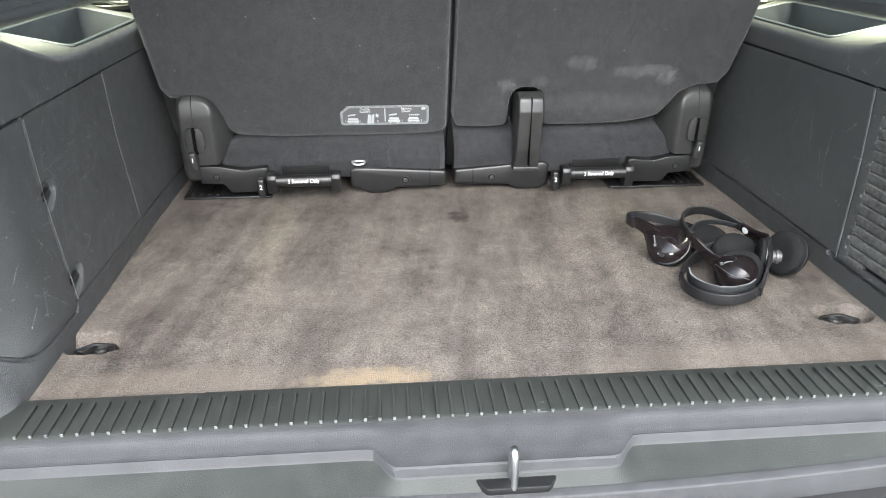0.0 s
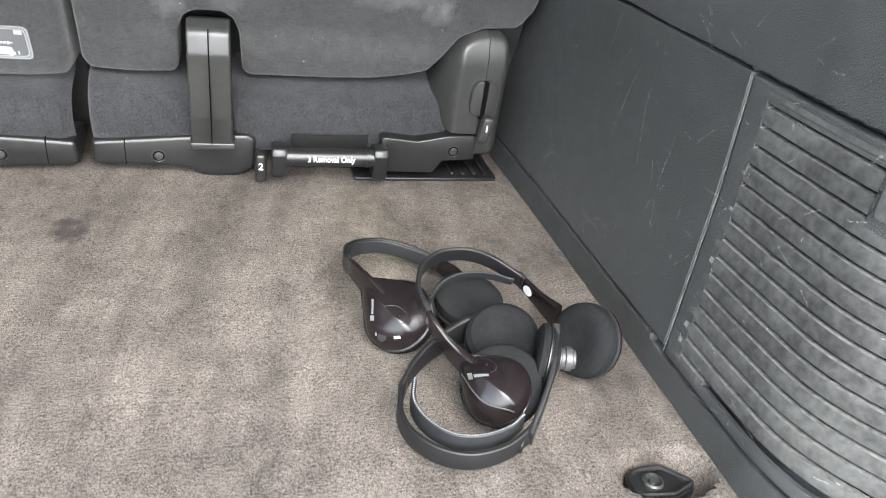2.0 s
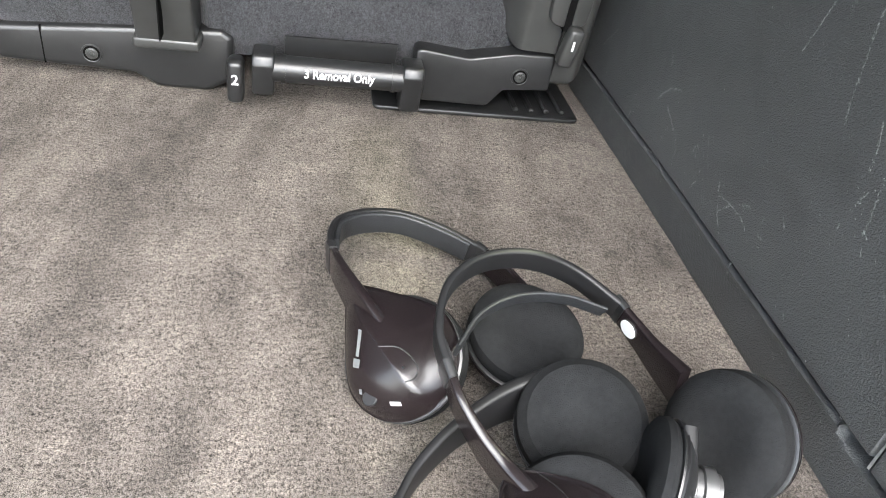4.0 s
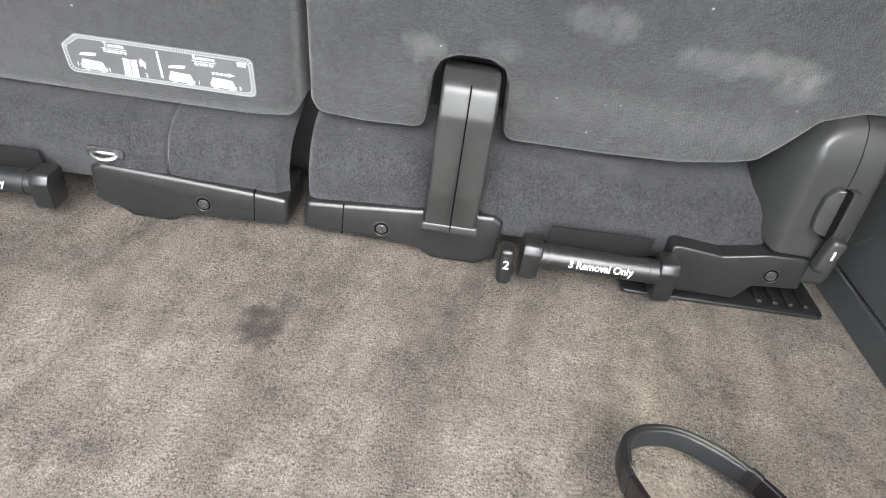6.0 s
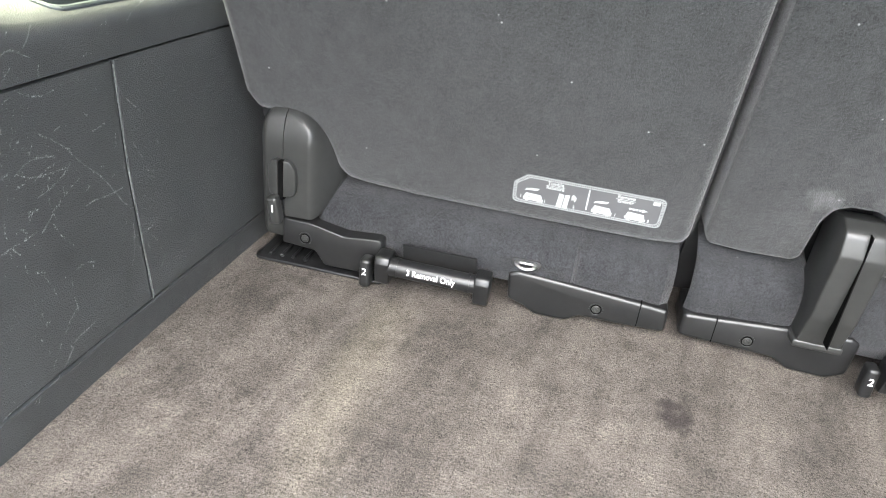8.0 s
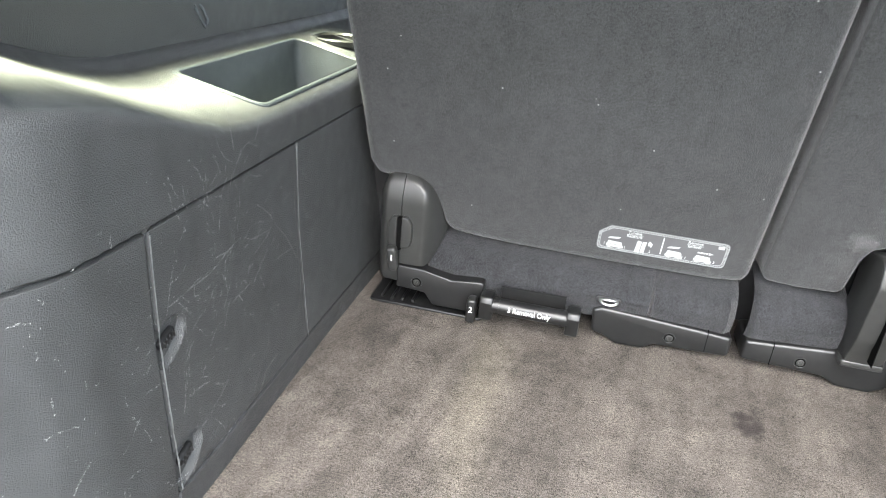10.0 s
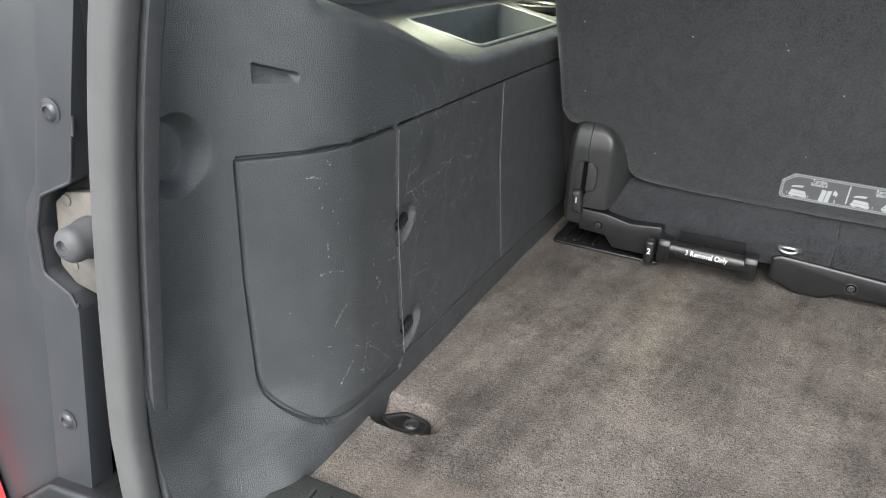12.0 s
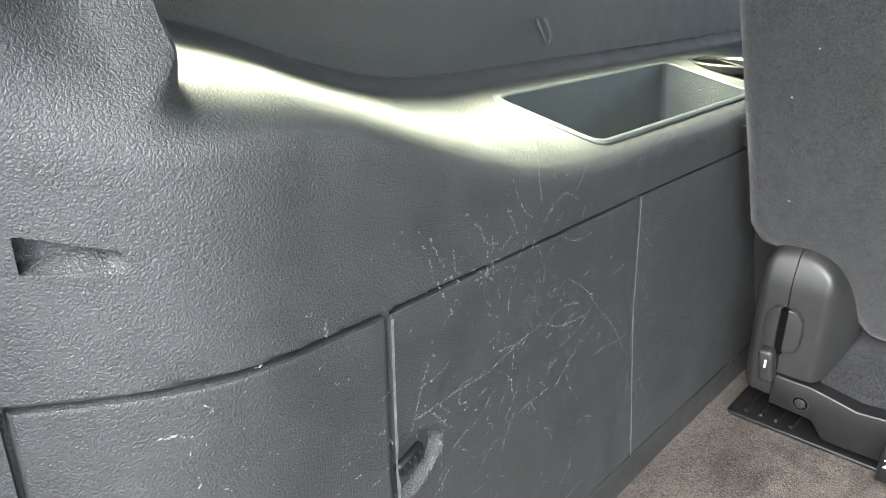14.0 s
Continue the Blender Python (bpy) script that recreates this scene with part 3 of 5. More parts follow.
def scratch_marks(side, count, ya, yb, za, zb, seed, long=(), clouds=()):
    """Scratches on a grained panel: rows of tiny pale slivers where the grain's tops are rubbed off."""
    rnd = random.Random(seed)
    verts, faces = [], []

    def sliver(y, z, a, ln, w):
        c, s = math.cos(a), math.sin(a)
        n = len(verts)
        for p, q in ((-ln, -w * 0.4), (0, -w), (ln, w * 0.4), (0, w)):
            py, pz = y + p * c - q * s, z + p * s + q * c
            verts.append((side * (panel_x(py, pz) - 0.0008), py, pz))
        faces.append((n, n + 1, n + 2, n + 3))

    runs = [(*q, 1.0) for q in long]
    for _ in range(count):
        y, z = rnd.triangular(ya, yb, ya * 0.62 + yb * 0.38), rnd.uniform(za, zb)
        a, ln = rnd.choice((0.5, 1.2, 1.9, 2.6, 0.1)) + rnd.uniform(-0.5, 0.5), rnd.choice((0.004, 0.006, 0.010, 0.016, 0.030, 0.045))
        runs.append((y, z, y + ln * math.cos(a), z + ln * math.sin(a), rnd.uniform(0.2, 0.85)))
    for y0, z0, y1, z1, dense in runs:
        ln = math.hypot(y1 - y0, z1 - z0)
        a = math.atan2(z1 - z0, y1 - y0)
        bend, phase = rnd.uniform(-0.12, 0.12) * ln, rnd.uniform(0, 6)
        for i in range(max(3, int(ln / 0.0007))):
            t = rnd.random()
            if noise.noise(Vector((t * ln * 160, phase, y0 * 30))) < 0.25 - 0.75 * dense:
                continue
            off = bend * 4 * t * (1 - t) + 0.0012 * math.sin(t * ln * 90 + phase) + rnd.gauss(0, 0.0005)
            sliver(y0 + (y1 - y0) * t - math.sin(a) * off, z0 + (z1 - z0) * t + math.cos(a) * off, a + rnd.gauss(0, 0.5), rnd.uniform(0.0004, 0.0013), rnd.uniform(0.00016, 0.00040))
    for cy, cz, ry, rz, n in clouds:
        tilt = rnd.uniform(-0.6, 0.6)
        for _ in range(n):
            y, z = cy + rnd.gauss(0, ry), cz + rnd.gauss(0, rz)
            if za - 0.005 < z < zb and noise.noise(Vector((y * 70, z * 70, 1.7))) > -0.05:
                sliver(y, z, tilt + rnd.gauss(0, 0.5), rnd.uniform(0.0004, 0.0010), rnd.uniform(0.00014, 0.00032))
    me = bpy.data.meshes.new("scratches")
    me.from_pydata(verts, [], faces)
    b = bmesh.new()
    b.from_mesh(me)
    bpy.data.meshes.remove(me)
    return b


def scuff_material():
    m, nt, b, co = bare("scratch_plastic", 0.6)
    geo = nt.nodes.new("ShaderNodeNewGeometry")
    tone = math_node(nt, "POWER", geo.outputs["Random Per Island"], 1.1)
    nt.links.new(mix_color(nt, tone, (0.09, 0.093, 0.093), (0.44, 0.45, 0.44)), b.inputs["Base Color"])
    return m


SCUFF = scuff_material()
LONG_LEFT = ((1.38, 0.271, 1.466, 0.185), (1.466, 0.185, 1.481, 0.165), (1.34, 0.249, 1.413, 0.23), (1.355, 0.248, 1.394, 0.246), (1.423, 0.185, 1.479, 0.184), (1.308, 0.296, 1.298, 0.272),
             (1.353, 0.34, 1.367, 0.342), (1.367, 0.342, 1.384, 0.334), (1.20, 0.235, 1.34, 0.249), (1.07, 0.062, 1.09, 0.085), (1.095, 0.10, 1.12, 0.094), (1.10, 0.055, 1.112, 0.105), (1.06, 0.19, 1.085, 0.186), (1.07, 0.13, 1.09, 0.15))
CLOUDS_LEFT = ((1.331, 0.30, 0.03, 0.016, 160), (1.327, 0.256, 0.03, 0.02, 240), (1.38, 0.28, 0.04, 0.03, 140), (1.25, 0.20, 0.04, 0.06, 300), (1.15, 0.24, 0.02, 0.03, 220), (1.09, 0.26, 0.022, 0.02, 50), (1.08, 0.10, 0.02, 0.04, 160), (1.30, 0.12, 0.08, 0.04, 240), (1.20, 0.34, 0.05, 0.02, 120))
tagged(part("scratches", scratch_marks(-1, 280, 1.03, 1.60, 0.03, 0.36, 5, LONG_LEFT, CLOUDS_LEFT), SCUFF, left_panel, "fine pale scratches"), kind="stuff")
LONG_RIGHT = ((1.335, 0.13, 1.345, 0.23), (1.39, 0.17, 1.41, 0.25), (1.46, 0.19, 1.44, 0.26), (1.742, 0.075, 1.724, 0.10), (1.602, 0.085, 1.57, 0.106), (1.611, 0.124, 1.603, 0.116), (1.752, 0.041, 1.706, 0.041), (1.59, 0.041, 1.54, 0.041))
CLOUDS_RIGHT = ((1.60, 0.06, 0.06, 0.03, 350), (1.50, 0.08, 0.05, 0.04, 350), (1.35, 0.15, 0.05, 0.07, 300), (1.40, 0.025, 0.15, 0.01, 150))
tagged(part("scratches", scratch_marks(1, 110, 1.0, 1.75, 0.03, 0.36, 9, LONG_RIGHT, CLOUDS_RIGHT), SCUFF, right_panel, "fine pale scratches"), kind="stuff")

# vent cover with its slats
VY0, VY1, VZ0, VZ1, VR = VENT


def vent_low(y):
    q = y - VY0 - 0.003
    return VZ0 + 0.003 + (VR - math.sqrt(max(0, VR * VR - (VR - q) ** 2)) if q < VR else 0)


def vent_keep(u, v):
    y = VY0 + 0.003 + (VY1 - VY0 - 0.0045) * u
    zl = vent_low(y)
    z = zl + (VZ1 - 0.003 - zl) * v
    return not (0.075 < u < 0.905 and 0.045 < v < 0.955) or (y < 1.113 and z > 0.249)


vent = part("vent_cover", cover_mesh(1, VENT, (0.003, 0.0015, 0.003, 0.003), cut=vent_keep, slant=(0.0, VENT_SLANT)), TRIM, right_panel, "slotted vent cover")
part("worn_edge", worn_edge(1, VY1 - 0.003, 0.040, VZ1 - 0.005, 0.0026, VENT_SLANT), WORN, vent, "edge rubbed pale")
DUSTY = material("dusty_slat_plastic", (0.074, 0.074, 0.070), 0.6, var=0.6, scale=130, bump=0.3, bump_scale=500)
NICK = material("nicked_slat_end", (0.21, 0.21, 0.2), 0.6, var=0.5, scale=400)
DUST_LIP = material("dust_on_slat", (0.085, 0.085, 0.080), 0.8, var=0.6, scale=200)
for i in range(16):
    z = 0.3020 - 0.0171 * i
    ya, yb = (1.112 if z > 0.252 else VY0 + 0.016), 1.2445 - 0.06 * (0.302 - z)
    while vent_low(ya) + 0.010 > z and ya < yb - 0.05:
        ya += 0.003
    n = 44
    sec = [(0.0034, 0.0080), (0.0010, 0.0070), (0.0, 0.0), (0.0010, -0.0064), (0.0036, -0.0076), (0.012, -0.004), (0.009, 0.0080)]
    b = grid(lambda y, k: (panel_x(y, z) + sec[int(k) % 7][0], y, z + sec[int(k) % 7][1]), [ya + (yb - ya) * j / n for j in range(n + 1)], list(range(8)))
    bmesh.ops.remove_doubles(b, verts=b.verts, dist=1e-6)
    bmesh.ops.holes_fill(b, edges=[e for e in b.edges if e.is_boundary])
    for f in b.faces:
        c = f.calc_center_median()
        f.material_index = 2 if c.y > yb - 0.0065 and c.z > z + 0.0035 else (1 if c.z > z + 0.0062 else 0)
    part("slat", b, [DUSTY, DUST_LIP, NICK], vent)
knob = part("latch_dish", prism(rounded([(1.044, 0.262), (1.108, 0.262), (1.108, 0.3125), (1.044, 0.3125)], 0.006, 4), 0.618, 0.640, "x", 0.002), DUSTY, vent, "square latch dish")
for v in knob.data.vertices:
    v.co.x += panel_x(v.co.y, 0.29) - 0.6205
kx = panel_x(1.072, 0.29)
part("latch_knob", lathe([(0.019, -0.006), (0.019, 0.004), (0.017, 0.0065), (0.0, 0.0075)], pose(kx, 1.072, 0.288, 0, -90), 28), TRIM, knob, "round turn latch")
wing = box(-0.004, 0.003, -0.005, 0.005, 0.012, 0.026, 0.002)
bmesh.ops.transform(wing, matrix=pose(kx - 0.002, 1.072, 0.288, -35), verts=wing.verts)
part("latch_wing", wing, TRIM, knob)


def bin_mesh(side):
    """A deep open tray let into the ledge, with a raised rim."""
    x0, x1, y0, y1 = 0.637, 0.747, 1.455, 1.80
    b = bmesh.new()
    outer = rounded([(x0, y0), (x1, y0), (x1, y1), (x0, y1)], 0.014, 4)
    n = len(outer)

    def top(x):
        return 0.3600 + 0.0225 * (x - x0) / (x1 - x0)
    cx, cy = (x0 + x1) / 2, (y0 + y1) / 2
    rings = []
    for grow, dz in ((0.006, -0.006), (0.006, 0.0005), (0.0045, 0.0022), (0.0, 0.0022), (-0.0015, 0.0005), (-0.002, -0.006), (-0.010, -0.11), (-0.02, -0.118)):
        ring = []
        for x, y in outer:
            fx, fy = (x - cx) / (x1 - x0) * 2, (y - cy) / (y1 - y0) * 2
            ring.append(b.verts.new((side * (x + grow * fx), y + grow * fy, top(x) + dz)))
        rings.append(ring)
    for a, c in zip(rings, rings[1:]):
        for i in range(n):
            b.faces.new((a[i], a[(i + 1) % n], c[(i + 1) % n], c[i]))
    b.faces.new(rings[-1])
    return b


for side, owner in ((-1, left_panel), (1, right_panel)):
    part("storage_tray", bin_mesh(side), TRIM_WALL, owner, "deep open tray with a raised rim")
    part("cup_holder", lathe([(0.046, -0.004), (0.048, 0.004), (0.044, 0.006), (0.040, 0.003), (0.038, -0.05), (0.0, -0.052)], pose(side * 0.705, 1.89, 0.3755), 32), SATIN, owner, "round cup holder")

# windows, roof and shut-off walls
def slab(side, a, b, *rest, bm=None):
    return box(min(side * a, side * b), max(side * a, side * b), *rest, bm=bm)


for side, tag in ((-1, "left"), (1, "right")):
    b = slab(side, 0.790, 0.99, 0.96, 4.2, 0.53, 0.55)
    slab(side, 0.93, 0.98, 0.93, 4.2, -0.10, 0.56, bm=b)
    slab(side, 0.71, 0.97, 0.93, 1.06, 0.545, 1.08, bm=b)
    slab(side, 0.82, 0.95, 2.0, 2.10, 0.545, 1.08, bm=b)
    slab(side, 0.82, 0.95, 3.0, 3.10, 0.545, 1.08, bm=b)
    slab(side, 0.80, 0.93, 0.93, 4.2, 1.02, 1.08, bm=b)
    solo("wall_" + tag, b, TRIM_WALL, "dark side wall of the car with window openings", "wall", "structure")
    w = solo("window_" + tag, slab(side, 0.818, 0.823, 1.06, 4.0, 0.55, 1.03), GLASS, "green tinted rear side window glass", "window", "structure")
    w.visible_shadow = False
solo("ceiling", box(-0.95, 0.95, 0.90, 4.2, 1.06, 1.10), HEADLINER, "pale cloth headliner", "ceiling", "structure")
solo("wall_front", box(-0.95, 0.95, 4.16, 4.2, -0.1, 0.62), TRIM_WALL, "dark end of the cabin ahead", "wall", "structure")

# ---- sill ----
TIP = material("rubbed_rib_tip", (0.13, 0.135, 0.135), 0.5, var=0.3, scale=300)
sill = thing("sill_plate", (0, 0.93, 0), "ribbed dark plastic load sill with pale scuffs", "sill plate")


def sill_front(x):
    """How far the outer edge bows rearward."""
    return 0.822 + 0.036 * (abs(x) / 0.6) ** 2


plate = [(0.998, -0.01), (0.998, 0.003), (0.993, 0.0052), (0.925, 0.0065), (0.919, 0.0055), (0.915, 0.002), (0.915, -0.03)]
part("tread", sweep([(-0.612, 0, 0), (0.612, 0, 0)], [(-p[0], p[1]) for p in plate]), SILL, sill, "dark green-grey tread")
for i in range(67):
    x = -0.576 + 0.01736 * i
    rb = prism(rounded([(x - 0.0019, 0.9195), (x + 0.0019, 0.9195), (x + 0.0015, 0.981), (x - 0.0015, 0.981)], 0.0013, 2), 0.004, 0.0098, "z", 0.0004, 1)
    for f in rb.faces:
        f.material_index = int(f.calc_center_median().y < 0.9208)
    part("rib", rb, [SILL, TIP], sill, smooth=25)


def step_y(x):
    """The ridge line, which steps outward round the latch."""
    s = ease(-0.172, -0.142, x) * (1 - ease(0.106, 0.140, x))
    return 0.880 - 0.034 * s


xs2 = [-0.64 + 0.008 * i for i in range(161)]
prof = [(0.0, 0.0), (0.2, -0.001), (0.45, -0.006), (0.9, -0.0105), (0.97, -0.010), (1.0, -0.012), (1.02, -0.022), (1.05, -0.0235)]


def front_point(x, k):
    y0, y1, y2 = 0.916, step_y(x), sill_front(x) + 0.004
    if k <= 1.05:
        return (x, y0 + (y1 - y0) * min(k, 1.05), blend(prof, k) + 0.006)
    t = (k - 1.05) / 0.95
    ya = y0 + (y1 - y0) * 1.05
    return (x, ya + (y2 - ya) * t, -0.0175 - 0.014 * t)


part("front_band", grid(front_point, xs2, [0, 0.1, 0.2, 0.3, 0.45, 0.6, 0.75, 0.9, 0.97, 1.0, 1.02, 1.05]), SILL_GREY, sill, "mid grey rolled front edge")
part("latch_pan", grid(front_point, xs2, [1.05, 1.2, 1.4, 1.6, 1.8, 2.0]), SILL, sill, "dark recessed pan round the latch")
b = sweep([(x, sill_front(x), -0.034) for x in xs2], rounded([(-0.008, -0.03), (0.006, -0.03), (0.006, 0.004), (-0.008, 0.006)], 0.003, 3))
part("outer_lip", b, SILL_GREY, sill, "grey outer lip")
latch = thing("latch_striker", (-0.03, 0.82, -0.02), "steel latch loop on a black plate in the sill", "latch")
part("base_plate", prism(rounded([(-0.064, 0.852), (0.036, 0.852), (0.037, 0.838), (0.026, 0.823), (-0.044, 0.823)], 0.008, 3), -0.030, -0.020, "z", 0.002), BLACK, latch)
part("loop", tube(smooth_line([(-0.014, 0.827, -0.024), (-0.014, 0.827, 0.008), (-0.014, 0.831, 0.021), (-0.014, 0.838, 0.021), (-0.014, 0.842, 0.008), (-0.014, 0.842, -0.024)], 6), 0.0045, n=12, up=(1, 0, 0)), STEEL, latch, "bright bent steel loop")
# bumper step beyond the sill
bm2 = sweep([(-0.9, 0.83, -0.09), (-0.5, 0.79, -0.09), (0, 0.766, -0.09), (0.5, 0.79, -0.09), (0.9, 0.83, -0.09)], rounded([(-0.10, -0.2), (0.035, -0.2), (0.035, 0.0), (-0.10, -0.01)], 0.01, 3))
solo("bumper", bm2, PAINT, "charcoal painted rear bumper below the sill", "bumper")

# ---- third-row seats ----
RECLINE = 0.34


def reclined(co):
    return Vector((co.x, co.y - RECLINE * (co.z - 0.15), co.z))


def seat_back(outline, mat):
    b = prism(rounded(outline, 0.014, 3), 1.735, 1.865, "y", 0.014, 4)
    for v in b.verts:
        v.co = reclined(v.co)
    return b


HINGE_R = [(0.425, 0.150), (0.452, 0.158), (0.470, 0.182), (0.488, 0.212), (0.52, 0.226), (0.565, 0.230), (0.582, 0.255), (0.594, 0.33), (0.607, 0.46), (0.612, 0.62), (0.605, 0.70)]
right_outline = [(0.007, 0.155), (0.014, 0.140), (0.06, 0.137), (0.114, 0.139), (0.121, 0.147), (0.123, 0.20), (0.130, 0.219), (0.145, 0.227), (0.175, 0.227), (0.190, 0.219), (0.197, 0.20), (0.200, 0.148), (0.207, 0.139), (0.30, 0.139), (0.38, 0.142)]
right_outline += HINGE_R + [(0.57, 0.745), (0.50, 0.76), (0.10, 0.76), (0.03, 0.745), (0.007, 0.70)]
left_outline = [(-0.007, 0.142), (-0.014, 0.127), (-0.06, 0.122), (-0.20, 0.121), (-0.36, 0.122), (-0.43, 0.126)]
left_outline += [(-0.455, 0.130), (-0.470, 0.146), (-0.484, 0.184), (-0.50, 0.203), (-0.525, 0.212), (-0.572, 0.214), (-0.586, 0.236), (-0.594, 0.33), (-0.607, 0.46), (-0.612, 0.62), (-0.605, 0.70), (-0.57, 0.745), (-0.50, 0.76), (-0.10, 0.76), (-0.03, 0.745), (-0.007, 0.70)]

seats = []
for sgn, outline in ((-1, left_outline), (1, right_outline)):
    s = thing("third_row_seat", (sgn * 0.3, 1.8, 0), "dark grey cloth third-row seat on a black plastic base", "seat", "third-row seats")
    seats.append(s)
    part("backrest", seat_back(outline, FABRIC), FABRIC, s, "dark grey napped cloth back")
    bk = slab(sgn, 0.0015, 0.60, 1.80, 1.93, 0.02, 0.72, bm=None)
    for v in bk.verts:
        v.co = reclined(v.co)
    part("cushion_pan", bk, RUBBER_AND_SHADE, s, "dark folded cushion behind the back")
left_seat, right_seat = seats


def nap_fibres(outline, count, seed):
    """Loose fibres that stand out from the rim of a napped cloth back."""
    rnd = random.Random(seed)
    pts = [Vector(p) for p in rounded(outline, 0.014, 3)]
    runs = [(a, b, (b - a).length) for a, b in zip(pts, pts[1:] + pts[:1])]
    total = sum(r[2] for r in runs)
    verts, faces = [], []
    for a, b, ln in runs:
        out = Vector(((b - a).y, -(b - a).x)).normalized() if ln else Vector((0, 1))
        for _ in range(int(count * ln / total)):
            p = a.lerp(b, rnd.random())
            tip = out * rnd.uniform(0.0012, 0.0038) + Vector((rnd.gauss(0, 0.0010), rnd.gauss(0, 0.0010)))
            y, w = 1.735 + rnd.uniform(0.004, 0.022), 0.00016
            side = Vector((-tip.y, tip.x)).normalized() * w
            n = len(verts)
            for q, dy in ((p - tip * 0.6 + side, 0), (p - tip * 0.6 - side, 0), (p + tip, rnd.gauss(0, 0.001))):
                verts.append(tuple(reclined(Vector((q.x, y + dy, q.y)))))
            faces.append((n, n + 1, n + 2))
    me = bpy.data.meshes.new("nap")
    me.from_pydata(verts, [], faces)
    b = bmesh.new()
    b.from_mesh(me)
    bpy.data.meshes.remove(me)
    return b


FIBRE = material("loose_fibre", (0.085, 0.086, 0.086), 0.9, var=0.3, scale=300, spec=0.1)
for s, outline, seed in ((left_seat, left_outline, 3), (right_seat, right_outline, 4)):
    tagged(part("fuzz", nap_fibres(outline, 5200, seed), FIBRE, s, "pale fuzz along the cloth rim", smooth=0), kind="stuff")


def cushion(x0, x1, z0=0.035, z1=0.17, y=1.752, seam=None):
    """A plump cloth front with rounded ends, drawn in along a stitched seam."""
    us = sorted(set([i / 40 for i in range(41)] + ([(seam - x0) / (x1 - x0) + d for d in (-0.006, -0.003, 0.0, 0.003, 0.006)] if seam else [])))
    vs = [i / 24 for i in range(25)]

    def at(u, v):
        x, z = x0 + (x1 - x0) * u, z0 + (z1 - z0) * v
        e = min(u * (x1 - x0), (1 - u) * (x1 - x0))
        r = 0.014
        back = r - math.sqrt(max(0, r * r - max(0, r - e) ** 2)) if e < r else 0
        if seam:
            back += 0.004 * max(0.0, 1 - abs(x - seam) / 0.0025)
        return (x, blend([(0, -0.021), (0.15, -0.031), (0.33, -0.036), (0.5, -0.031), (0.58, -0.022), (0.65, -0.006), (0.71, 0.024), (0.8, 0.045), (1, 0.05)], v) + y + back + 0.0025 * noise.noise(Vector((x * 18, z * 24, 1))), z)
    b = grid(at, us, vs)
    bmesh.ops.solidify(b, geom=b.faces[:], thickness=-0.04)
    return b


part("cushion", cushion(-0.493, -0.012, z1=0.157, seam=-0.1355), FABRIC_LOW, left_seat, "dark cloth cushion underside with a seam")
part("cushion", cushion(0.008, 0.140, z1=0.174), FABRIC_LOW, right_seat, "dark cloth cushion underside")
part("cushion", cushion(0.186, 0.492, z1=0.175), FABRIC_LOW, right_seat, "dark cloth cushion underside")


def screw(x, y, z, owner):
    s = part("screw", lathe([(0.0092, 0.0), (0.0090, 0.0008), (0.0080, 0.0010), (0.0072, 0.0006), (0.0, 0.0005)], pose(x, y, z, 90), 22), BLACK, owner)
    part("socket", lathe([(0.0074, 0.0), (0.0074, 0.0003), (0.0, 0.0003)], pose(x, y - 0.0005, z, 90), 18), VOID, s)
    part("head", lathe([(0.0056, 0.0), (0.0053, 0.0009), (0.0040, 0.0014), (0.0024, 0.0013), (0.0018, 0.0003), (0.0, 0.0003)], pose(x, y - 0.0007, z, 90), 14), SATIN, s)
    return s


def base_trim(owner, outline, y0, y1, name="base_trim"):
    return part(name, prism(outline, y0, y1, "y", 0.006, 3), BLACK, owner, "moulded black plastic base cover")


# right seat base
base_trim(right_seat, rounded([(0.008, 0.050), (0.007, 0.017), (0.06, 0.015), (0.125, 0.013), (0.146, 0.001), (0.192, 0.0), (0.214, 0.012), (0.217, 0.056), (0.206, 0.063), (0.13, 0.059), (0.04, 0.052)], 0.007, 4), 1.716, 1.79)
screw(0.090, 1.7155, 0.030, right_seat)
post = prism(rounded([(1.694, 0.052), (1.676, 0.10), (1.664, 0.185), (1.670, 0.214), (1.692, 0.222), (1.75, 0.21), (1.76, 0.052)], [0.004, 0.03, 0.02, 0.016, 0.012, 0.005, 0.004], 5), 0.135, 0.186, "x", 0.008, 3)
base_foot = box(0.1315, 0.1895, 1.6905, 1.76, 0.050, 0.0605, 0.003, 3)
post_ob = part("hinge_post", post, SATIN, right_seat, "satin black hinge post cover")
part("foot", base_foot, SATIN, post_ob)
part("seam", box(0.160, 0.1612, 1.6625, 1.68, 0.07, 0.214), VOID, post_ob)
for xs_, ow in ((0.048, right_seat), (-0.046, left_seat)):
    part("seam", box(xs_, xs_ + 0.0012, 1.7156, 1.73, 0.017, 0.052), VOID, ow)
for k, owner in ((1, right_seat), (-1, left_seat)):
    base_trim(owner, rounded([(k * 0.386, 0.072), (k * 0.394, 0.018), (k * 0.466, 0.017), (k * 0.480, 0.036), (k * 0.527, 0.039), (k * 0.527, 0.076), (k * 0.485, 0.075), (k * 0.44, 0.066)], [0.008, 0.008, 0.008, 0.006, 0.003, 0.003, 0.01, 0.01], 4), 1.697, 1.79)
    screw(k * 0.494, 1.6965, 0.052, owner)
